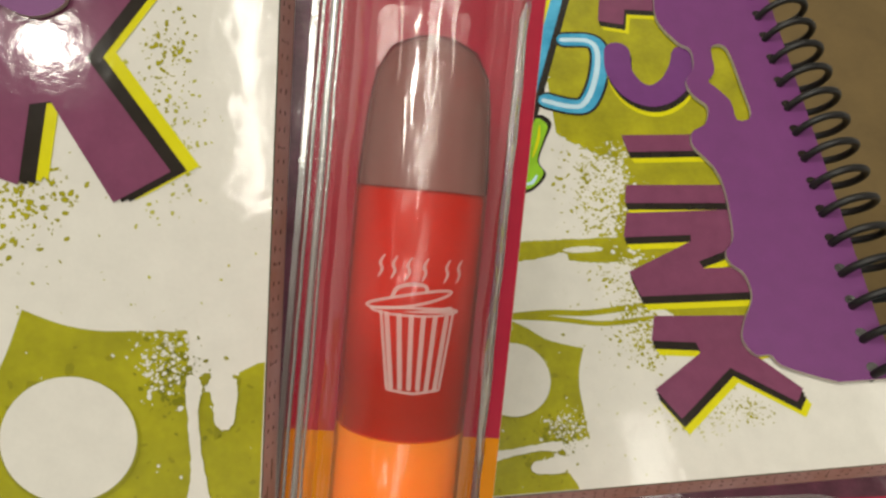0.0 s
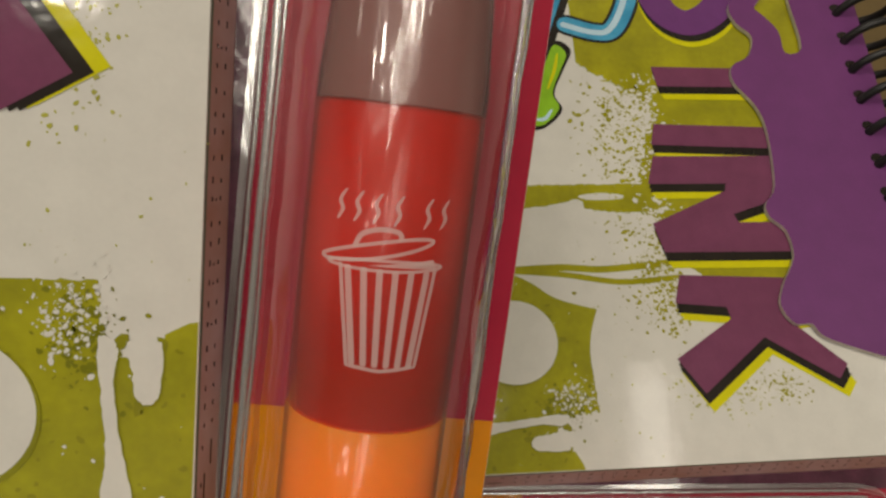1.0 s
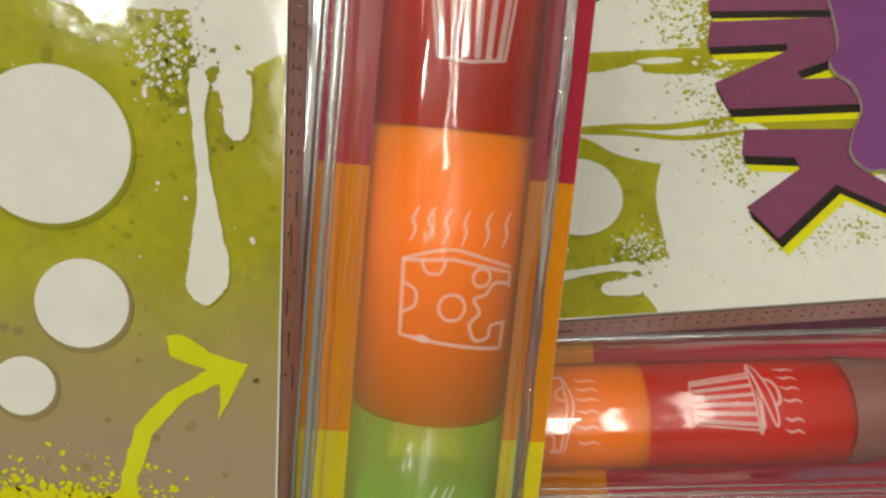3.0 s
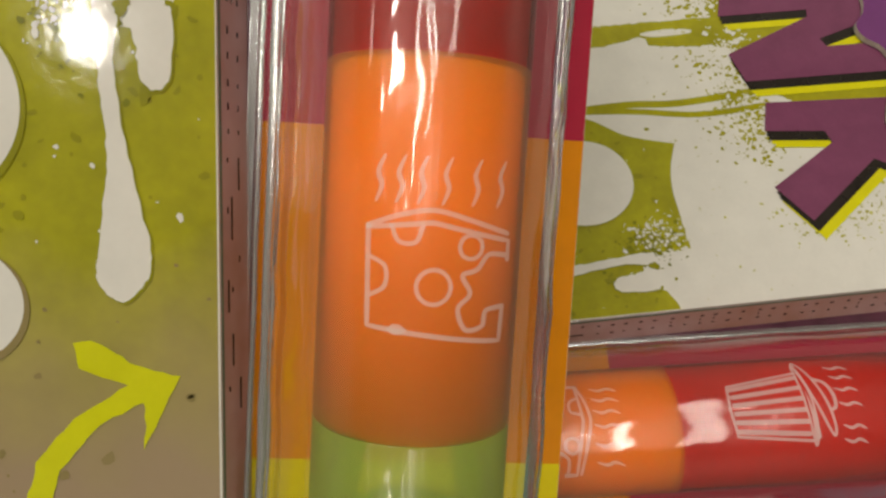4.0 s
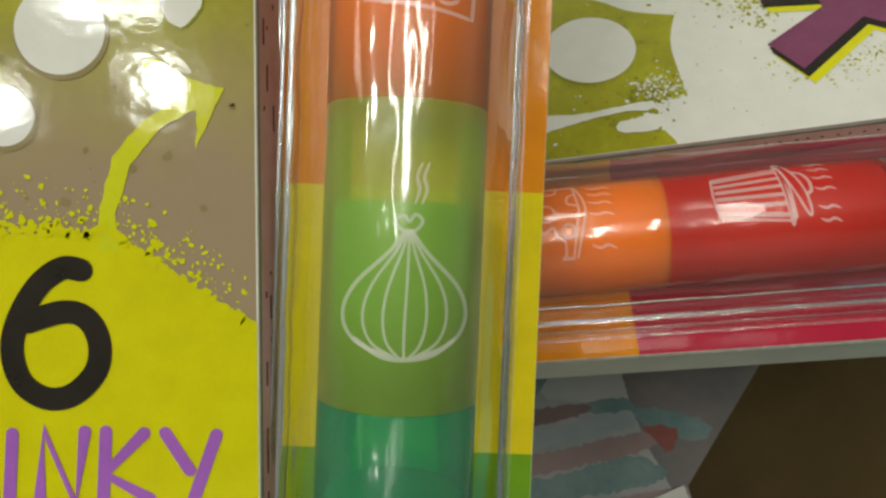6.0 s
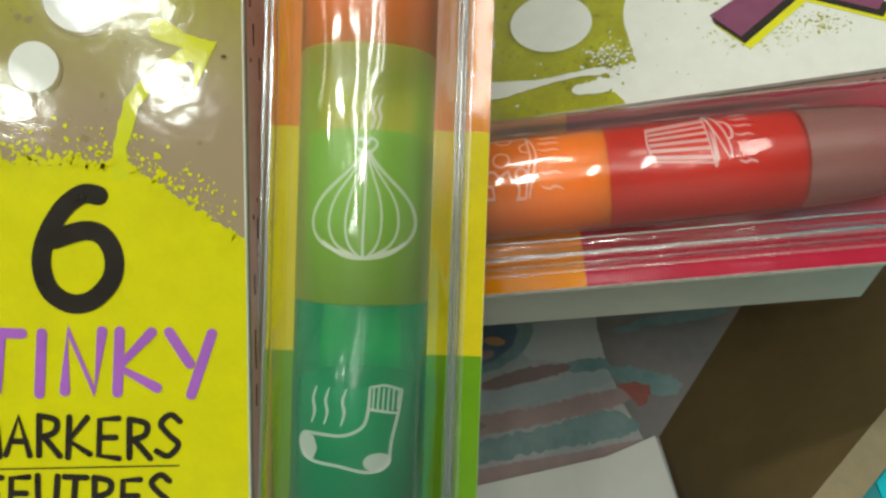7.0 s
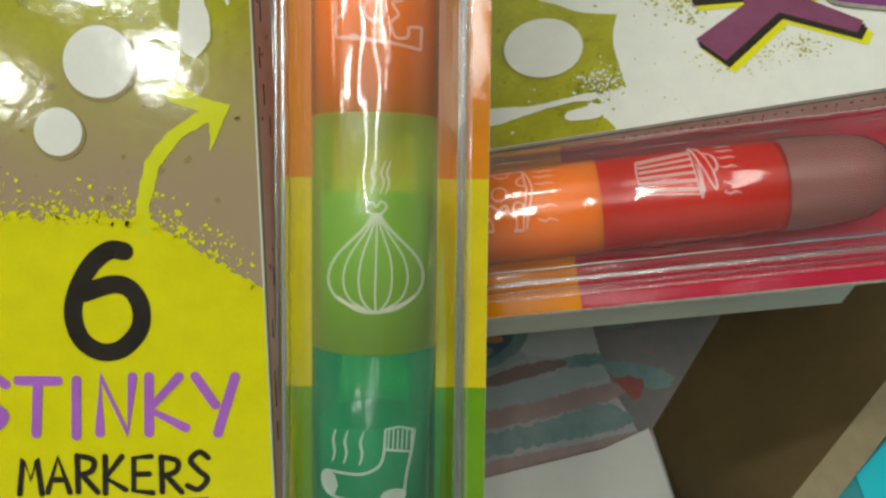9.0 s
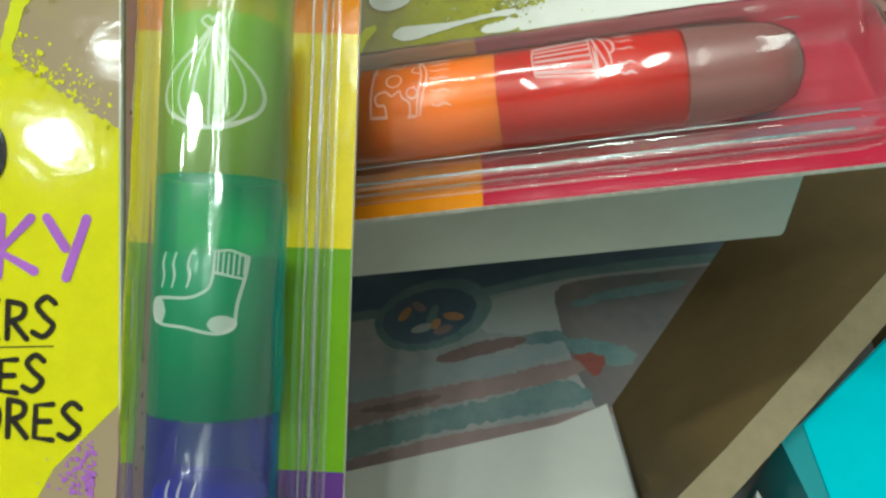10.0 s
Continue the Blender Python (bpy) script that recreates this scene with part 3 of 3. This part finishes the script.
    flat("mug_handle", ribbon([(x, y - 0.6) for x, y in hp], 1.3), 0.088, PALE, book)
    sl = [(-87.2, 4.0), (-85.0, 6.2), (-80.5, 4.6), (-75.5, 2.9), (-72.0, 3.9), (-68.2, 0.6), (-68.6, -3.2), (-71.0, -4.2), (-72.2, -0.4), (-78.5, 0.6), (-84.0, 2.4)]
    cx, cy = -77.0, 1.4
    flat("slime_outline", poly(smooth_line([(cx + (x - cx) * 1.1, cy + (y - cy) * 1.22) for x, y in sl], True)), 0.09, BLACK, book)
    flat("slime", poly(smooth_line(sl, True)), 0.095, SLIME, book, "green cartoon slime print")
    flat("slime_shine", ribbon(smooth_line([(-85.0, 4.4), (-81.0, 3.6), (-76.5, 2.0)]), 0.7, True), 0.10, EDGE, book)
    flat("slime_shine", ribbon(smooth_line([(-71.6, 2.4), (-69.6, 1.0), (-69.4, -1.2)]), 0.8, True), 0.10, PALE, book)
    # block letters, read along the long side
    printed_letter([(-124.3, 23.7), (-116.9, 22.4), (-115.4, 28.6), (-120.6, 29.7), (-119.6, 40), (-124.3, 40)], book, "purple block letter")
    s_mid = smooth_line([(-106.5, 25.6), (-100.5, 25.2), (-95.0, 27.6), (-92.8, 32.0), (-95.4, 37.0), (-100.5, 40.4), (-105, 42.0)])
    v, f = ribbon(s_mid, 6.4)
    for dx, mat, w in ((2.9, EDGE, 0.10), (1.6, BLACK, 0.14)):
        flat("letter_edge", ([(q[0] + dx, q[1] + 0.2, q[2]) for q in v], f), w, mat, book)
    flat("letter", (v, f), 0.19, VIOLET, book)
    printed_letter([(-81.8, 22.8), (-81.3, 46), (-76.9, 46), (-77.1, 23.6)], book, "purple block letter")
    printed_letter([(-68.4, 21.7), (-67.5, 50), (-62.8, 50), (-63.8, 20.7)], book, "purple block letter")
    printed_letter([(-61.3, 20.7), (-61.4, 46.0), (-57.0, 47.0), (-52.6, 43.5), (-49.2, 33.9), (-47.6, 34.6), (-47.6, 47.0), (-41.9, 47.2), (-41.7, 20.5), (-47.3, 19.0), (-54.0, 33.2), (-55.5, 33.5), (-55.4, 19.1)], book, "purple block letter")
    printed_letter([(-37.4, 22.4), (-36.8, 43.0), (-31.0, 43.0), (-30.4, 40.0), (-28.2, 41.1), (-21.5, 48.4), (-19.0, 46.6), (-26.1, 35.3), (-16.6, 24.0), (-22.4, 20.0), (-29.4, 30.2), (-31.5, 29.7), (-32.2, 21.0)], book, "purple block letter")
    # arrow, yellow bubble and its words
    flat("arrow", poly(ragged([(-14.4, -24.1), (-13.9, -26.2), (-10.4, -27.4), (-14.3, -30.0), (-17.0, -33.6), (-18.1, -39.0), (-18.0, -42.5), (-16.2, -42.5), (-16.5, -38.9), (-15.2, -34.2), (-12.4, -30.5), (-9.1, -28.6), (-9.0, -30.4), (-9.0, -32.3), (-6.5, -26.5), (-9.7, -25.8), (-13.0, -23.9)], 0.1, rnd, 0.6)), 0.114, ARROW, book, "lime yellow brush arrow")
    flat("yellow_bubble", poly(ragged([(NB_LEFT, -46), (-50, -43), (-34, -40.9), (-27, -41.2), (-17.3, -40.6), (-13.2, -42.5), (-8.4, -45.9), (-3.0, -48.6)], 0.13, rnd, 0.4, False) + [(-2.65, -48.8), (-1.3, -82), (-9, -90), (-14, -100), (NB_LEFT, -100)]), 0.08, YELLOW, book)

    def bubble_edge():
        t = rnd.random()
        x = -46 + 42.2 * t
        y = -40.9 if x < -17 else -40.9 - (x + 17) * 0.62
        return min(x, NB_RIGHT - 0.3), y + abs(rnd.gauss(0, 2.3))

    flat("yellow_flecks", flecks(rnd, 520, bubble_edge, 0.26), 0.086, YELLOW, book)
    flat("yellow_flecks", flecks(rnd, 260, lambda: (lambda q: (q[0], q[1] - 0.4 + 0.2 * rnd.random() - 0.55 * (q[1] + 40.9 > 3)))((lambda x: (x, (-40.9 if x < -17 else -40.9 - (x + 17) * 0.62) + rnd.gauss(0.4, 0.4)))(rnd.uniform(-46, -3.4))), 0.46), 0.145, YELLOW, book)
    flat("figure", ribbon(smooth_line([(-19.6, -44.4), (-21.4, -44.3), (-23.6, -46.0), (-25.4, -49.2), (-26.0, -52.4), (-25.0, -55.4), (-22.6, -56.9), (-20.0, -56.4), (-17.9, -54.0), (-17.7, -51.2), (-19.0, -49.0), (-21.2, -48.5), (-24.6, -49.6)]), 2.25), 0.21, BLACK, book, "handwritten black figure 6")
    for shape in word("STINKY", -39.2, -6.2, -67.4, 6.9, 1.2, 0.02):
        flat("handwritten_letter", shape, 0.21, LILAC, book)
    for shape in word("MARKERS", -33.2, -9.5, -74.9, 4.7, 0.72, 0.03):
        flat("handwritten_letter", shape, 0.21, BLACK, book)
    flat("rule", ribbon([(-36, -76.8), (-9.7, -75.35)], 0.2), 0.1, BLACK, book)
    for shape in word("FEUTRES", -32.6, -10.6, -81.4, 4.2, 0.72, 0.03):
        flat("handwritten_letter", shape, 0.21, BLACK, book)
    for shape in word("MARCADORES", -38.5, -5.8, -86.8, 4.4, 0.72, 0.01):
        flat("handwritten_letter", shape, 0.21, BLACK, book)
    flat("lilac_flecks", flecks(rnd, 160, lambda: (NB_RIGHT - 0.3 - abs(rnd.gauss(0, 2.0)), -93 + abs(rnd.gauss(0, 3.5))), 0.26), 0.1, LILAC, book)
    # purple die-cut cover board with its window
    edge = [(-127, 38), (-116.2, 36.8), (-108.6, 40.4), (-105.8, 43.3), (-100.4, 42.9), (-96.1, 40.3), (-91.9, 41.2), (-88.4, 43.8), (-83.6, 42.2), (-81.3, 38.7), (-77.4, 38.3), (-71.9, 41.6), (-66.0, 42.8), (-54.7, 42.1), (-50.8, 39.7), (-48.1, 40.0), (-45.4, 42.4), (-40.4, 42.7), (-35.5, 40.0), (-31.4, 38.7), (-28.2, 40.5), (-28.1, 43.3), (-25.9, 45.0), (-23.5, 51.0), (-22.2, 55.1)]
    outer = smooth_line(edge, n=4) + [(-22.6, 66.6)]
    hole = smooth_line([(-105.6, 48.2), (-107.4, 50.0), (-105.5, 52.4), (-95, 53.2), (-85.7, 53.4), (-84.5, 49.8), (-89.9, 49.5), (-94.2, 46.8), (-96.0, 45.6), (-99.4, 47.8)], True, 3)
    bm = bmesh.new()
    for w, flip in ((1.25, False), (0.35, True)):
        bound = outer + [(-127, 66.6)]
        cut_u = -96.0
        # two sheets that meet on a line through the window
        lo = min(range(len(hole)), key=lambda i: hole[i][1])
        hi = max(range(len(hole)), key=lambda i: hole[i][1])
        k = min(range(len(bound)), key=lambda i: abs(bound[i][0] - hole[lo][0]) + (bound[i][1] > 60) * 99)
        left_h = [hole[i % len(hole)] for i in range(lo, lo - len(hole), -1)]
        a = left_h[:left_h.index(hole[hi]) + 1]
        b2 = [hole[lo]] + left_h[:left_h.index(hole[hi]) - 1:-1]
        seam = (hole[hi][0], 66.6)
        one = bound[:k + 1] + (b2 if b2[len(b2) // 2][0] < cut_u else a) + [seam, (-127, 66.6)]
        two = bound[k:-1] + [seam] + (a if b2[len(b2) // 2][0] < cut_u else b2)[::-1]
        for loop in (one, two):
            vs = [bm.verts.new((x * MM, y * MM, w * MM)) for x, y in loop]
            bm.faces.new(vs[::-1] if flip else vs)
    for loop in (outer + [(-127, 66.6)], hole):
        n = len(loop)
        vs = [[bm.verts.new((x * MM, y * MM, w * MM)) for x, y in loop] for w in (1.25, 0.35)]
        for i in range(n):
            fc = bm.faces.new((vs[0][i], vs[0][(i + 1) % n], vs[1][(i + 1) % n], vs[1][i]))
            fc.material_index = 1
    me = bpy.data.meshes.new("purple_cover_board")
    bm.to_mesh(me)
    bm.free()
    me.materials.append(TAB)
    me.materials.append(PULP)
    new("purple_cover_board", me).parent = book
    tagged(book.children[-1], "purple die-cut cover board")
    # wire spiral
    cu = bpy.data.curves.new("spiral", "CURVE")
    cu.dimensions, cu.bevel_depth, cu.bevel_resolution, cu.use_fill_caps = "3D", 0.85 * MM, 3, True
    pitch, turns, per = 7.1, 15, 26
    sp = cu.splines.new("POLY")
    sp.points.add(turns * per)
    for i in range(turns * per + 1):
        a = 2 * math.pi * i / per
        sp.points[i].co = ((-126 + pitch * i / per) * MM, (68.6 + 6.6 * math.cos(a)) * MM, (-0.6 + 6.4 * math.sin(a)) * MM, 1)
    tmp = new("spiral", cu)
    me = bpy.data.meshes.new_from_object(tmp.evaluated_get(bpy.context.evaluated_depsgraph_get()))
    bpy.data.objects.remove(tmp)
    me.materials.clear()
    me.materials.append(COIL)
    new("spiral", me).parent = book
    tagged(book.children[-1], "black wire spiral binding")
    for i in range(15):
        flat("punched_hole", poly(disc(-124.2 + pitch * i, 62.4, 1.05, 1.2, 16)), 1.28, BLACK, book)
    # stacked markers
    for i, (name, a, b, c) in enumerate(MARKERS):
        t, e = JOINTS[i], JOINTS[i + 1]
        v, f = turned([(MR - 0.12, e + 0.02), (MR, e + 0.14), (MR, t - 0.14), (MR - 0.12, t - 0.02)])
        mk = link("marker", v, f, SHELLS[i], pack, name + " translucent stacking marker", True)
        mk.visible_shadow = False
        lag, cr = (0.12, MR - 0.4) if i < 2 else (8.6, MR - 1.0)
        v, f = turned([(0.2, e + 0.1), (cr, e + 0.1), (cr, t - lag - 0.4), (cr - 0.5, t - lag), (0.2, t - lag)])
        link("ink_barrel", v, f, CORES[i], mk, "", True)
        if i < len(DRAWINGS):
            v, f = on_marker(DRAWINGS[i]())
            link("drawing", v, f, CHALK, mk, "white line drawing").visible_shadow = False
    v, f = turned([(MR, JOINTS[0]), (MR, 26.5), (7.25, 29.0), (6.9, 34.0), (6.4, 37.5), (5.0, 40.2), (2.6, 41.5), (0.1, 41.8)])
    cap = link("cap", v, f, CAP, pack, "frosted pink rounded cap", True)
    cap.visible_shadow = False
    v, f = turned([(7.1, 24.8), (7.0, 28.6), (6.65, 34.0), (6.15, 37.3), (4.75, 39.9), (2.4, 41.2), (0.1, 41.5)], 40)
    link("inner_cap", v, f, NIB, cap, "", True)
    v, f = blister_shell(0)
    sh = link("blister", v, f, BLISTER, pack, "clear glossy plastic blister", True)
    sh.visible_shadow = False
    for side in (-1, 1):
        v, f = blister_shell(side)
        link("pleated_edge", v, f, PLEAT if side < 0 else SIDEWALL, sh, "", True).visible_shadow = False
    for u, w, r in ((-1.6, BACK + 2.8, 0.22), (-0.3, -0.9, 0.42), (0.5, 1.6, 0.16), (22.1, BACK + 1.0, 0.14), (21.6, -1.4, 0.26), (21.1, 1.9, 0.15)):
        rb = random.Random(int(u * 10))
        line = [(u + rb.uniform(-0.06, 0.06), 47.0 - 4.0 * k, w + rb.uniform(-0.06, 0.06)) for k in range(46)]
        vv = [(x + r * math.cos(a), y, z + r * math.sin(a)) for x, y, z in line for a in (j * math.pi / 5 for j in range(10))]
        ff = [(k * 10 + j, k * 10 + (j + 1) % 10, k * 10 + 10 + (j + 1) % 10, k * 10 + 10 + j) for k in range(45) for j in range(10)]
        link("moulded_bead", vv, ff, BEAD, sh, "", True).visible_shadow = False
    return pack


pack_a = marker_pack()
pack_a.matrix_world = pose(-0.03802, 0.00901, 0.16145, 32.393, 9.207, -2.717)
pack_b = copy_thing(pack_a, pose(0, 0, 0.110, 0, 0, -90))
tagged(pack_a, "notebook and marker pack leaning tilted on a carton")
tagged(pack_b, "notebook and marker pack lying flat on a grey box")


# ---- the tray and what lies in it (millimetres) ----
def thing(name, shape, mat, label, category, kind="", group=""):
    v, f = shape
    return tagged(link(name, v, f, mat), label, category, group, kind)


tray = tagged(new("cardboard_tray"), "brown cardboard shop tray with a slanted side flap", "tray")
v, f = box(-190, 300, -160, 320, 0.0, 6.0, 2)
link("bottom_panel", v, f, KRAFT, tray)
grey = thing("grey_box", box(-150, 45, -17.0, 128, 76, 96.4, 0.8), GREY_BOARD, "flat grey white board box under a pack", "box")
for k, (x1, y0, mat) in enumerate(((53, -18.6, KRAFT_CUT), (57, -17.0, GUTTER), (50, -19.6, GREY_BOARD), (55, -18.0, KRAFT_CUT))):
    thing("card_sheet", box(-148, x1, y0, 124, 96.45 + 1.8 * k, 98.2 + 1.8 * k, 0.4), mat, ("brown", "dark reddish", "pale grey", "brown")[k] + " thin card in a stack under the flat pack", "card", group="cards under the pack")
thing("support_carton", box(-140, 38, 48, 125, 6.0, 76, 1), KRAFT, "brown carton holding up the grey box", "box")
thing("leaning_carton", box(-150, -78, -70, -30, 6.0, 104.0, 1), KRAFT, "brown carton behind the tilted pack", "box")

# printed toy carton at the bottom
toy = thing("toy_carton", box(-140, 78, -60, 46, 6.0, 15.6, 0.8), PINKISH, "printed toy carton with faded teal artwork", "box")
art = random.Random(23)


def faded(name, pts, w, mat, rough=0.35):
    """A printed area with a soft, broken outline."""
    return flat(name, poly(ragged(smooth_line(pts, True, 4), rough, art, 0.8)), w, mat, toy)


flat("header_print", poly([(-139, 45), (77, 45), (77, 19), (33, 17.5), (8, 17), (-8, 15), (-22, 12), (-50, 9), (-139, 2)]), 15.68, NAVY, toy)
flat("arc_print", ribbon(smooth_line([(-139, 3), (-50, 9), (-22, 12.2), (-6, 14.8), (10, 16.6), (33, 17.4), (60, 17)]), 3.0), 15.72, AQUA, toy)
faded("cloud_print", [(-20, 8), (-8, 12), (5, 13.5), (4, 2), (3, -2), (-10, -1), (-18, 1)], 15.70, PALE_CLOUD)
# shade on the carton beside the flap, painted as a darker area
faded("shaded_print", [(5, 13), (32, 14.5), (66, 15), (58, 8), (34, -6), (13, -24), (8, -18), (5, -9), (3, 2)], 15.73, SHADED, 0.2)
flat("badge_print", poly(ragged(disc(-32, 7.5, 17, 11, 40, 0.2), 0.3, art, 1.0)), 15.76, AQUA, toy)
flat("badge_print", poly(ragged(disc(-33, 7.0, 13.5, 8.4, 40, 0.2), 0.3, art, 1.0)), 15.80, NAVY, toy)
for k, (bmat, bx, by, bl, bt) in enumerate(((ORANGE_SPOT, -40, 8, 2.6, 0.9), (SALMON, -36, 10, 2.4, -0.7), (AQUA, -32, 7, 3.4, 1.2), (ORANGE_SPOT, -26, 6, 3.0, -0.2), (PALE_CLOUD, -35, 3, 3.2, 0.2), (SALMON, -29, 2, 2.8, 0.3), (ORANGE_SPOT, -31, 4, 1.8, 1.0))):
    flat("badge_patch", poly(smooth_line(disc(bx, by, bl, 1.3, 9, bt), True, 3)), 15.84 + 0.03 * k, bmat, toy)
faded("lettering_bar", [(7, 7.4), (13, 7.8), (13, 6.2), (7, 5.8)], 15.78, AQUA, 0.15)
faded("lettering_bar", [(14, 9.6), (35, 11.4), (35, 8.8), (14, 7)], 15.78, AQUA, 0.25)
faded("brown_print", [(-31, -6.5), (-22, -3.2), (-12, -1.8), (-6, -2.8), (-10, -5), (-20, -7), (-28, -8)], 15.78, BROWN_SPOT)
faded("sky_print", [(-60, -13), (-34, -9), (-12, -7), (3, -4), (4, -8), (-12, -11), (-36, -15), (-60, -19)], 15.71, HAZE_BLUE)
faded("aqua_print", [(-8, -2), (2, -1), (4, -4), (-6, -4.6)], 15.77, AQUA)
faded("aqua_print", [(4, -4), (12, -4.5), (22, -9), (18, -13), (10, -10), (5, -7)], 15.79, AQUA, 0.5)
faded("red_print", [(6, -9), (10, -8.5), (14, -10.5), (11, -15), (8.5, -12.5)], 15.83, RED_SPOT)
faded("salmon_print", [(-60, -19), (-34, -15.5), (-14, -13), (5, -10), (7, -14), (-14, -18), (-36, -21), (-60, -26)], 15.74, SALMON, 0.5)
faded("red_print", [(-52, -20), (-40, -18), (-30, -17), (-32, -19), (-44, -21)], 15.80, BROWN_SPOT)
faded("aqua_print", [(-60, -27), (-34, -22), (-12, -18.5), (3, -15.5), (9, -21.5), (-10, -24.5), (-34, -28), (-60, -34)], 15.76, AQUA, 0.6)
faded("pink_print", [(-60, -35), (-32, -29), (-8, -26), (10, -23.5), (11, -26.5), (-32, -34), (-60, -40)], 15.78, SALMON, 0.3)
thing("white_carton", slab([(-140, -48), (-51, -36.5), (0, -28.0), (12.6, -23.5), (16.2, -46), (20, -90), (-140, -90)], 15.9, 18.0), PAPER, "plain white carton flap on the toy carton", "box")

# slanted cardboard flap with a pale cut rim
inner = [(20, -95, 14), (17, -46, 15.8), (13.8, -23.3, 15.8), (50.5, 22.5, 15.8), (125, 115, 15.8)]
outer = [(-14, -90, 60), (18, -60, 60), (30, -50, 60), (67.5, -16.5, 60), (190, 93, 60)]
n = len(inner)
verts = inner + outer + [(x + 1.5, y - 6.5, z) for x, y, z in outer] + [(x + 4, y - 7, 6) for x, y, z in inner]
faces = [(i, i + 1, n + i + 1, n + i) for i in range(n - 1)] + [(2 * n + i, 2 * n + i + 1, 3 * n + i + 1, 3 * n + i) for i in range(n - 1)]
flap = link("side_flap", verts, faces, KRAFT, tray, "slanted brown cardboard flap")
for i in range(n - 1):
    flap.data.polygons[i].use_smooth = True
link("cut_rim", verts, [(n + i, n + i + 1, 2 * n + i + 1, 2 * n + i) for i in range(n - 1)], KRAFT_CUT, flap, "pale cut edge of the cardboard")

teal = thing("teal_box", slab([(40, -48), (44, -45.5), (110, 8), (170, -40), (60, -120), (45, -72)], 6.0, 57), TEAL_SHADED, "bright teal cardboard box beside the tray flap", "box")
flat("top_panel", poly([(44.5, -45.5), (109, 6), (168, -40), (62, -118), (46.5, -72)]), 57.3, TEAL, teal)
stripe = thing("striped_carton", slab([(20, -95), (38, -52), (44, -72), (56, -120), (30, -120)], 6.0, 40), PAPER, "white carton with pink and green stripes", "box")
for k, smat in enumerate((PINK, SLIME, PINK)):
    flat("stripe", ribbon([(27 + 3.5 * k, -95), (33 + 2.2 * k, -62)], 1.6), 40.2 + 0.1 * k, smat, stripe)

# ---- the shop room ----
def room(name, x0, x1, y0, y1, z0, z1, mat):
    v, f = slab([(x0, y0), (x1, y0), (x1, y1), (x0, y1)], z0, z1)
    return tagged(link(name, v, f, mat, mm=False), kind="structure")


room("shelf_plinth", -1.0, 1.0, -0.22, 0.8, -0.9, -0.0002, SHELFMAT)
room("floor", -1.8, 1.8, -2.0, 1.4, -1.0, -0.9, FLOORING)
room("ceiling", -1.8, 1.8, -2.0, 1.4, CEIL, CEIL + 0.1, WALLPAINT)
room("wall_north", -1.8, 1.8, 1.4, 1.5, -0.9, CEIL, WALLPAINT)
room("wall_south", -1.8, 1.8, -2.1, -2.0, -0.9, CEIL, WALLPAINT)
room("wall_east", 1.8, 1.9, -2.0, 1.4, -0.9, CEIL, WALLPAINT)
room("wall_west", -1.9, -1.8, -2.0, 1.4, -0.9, CEIL, WALLPAINT)
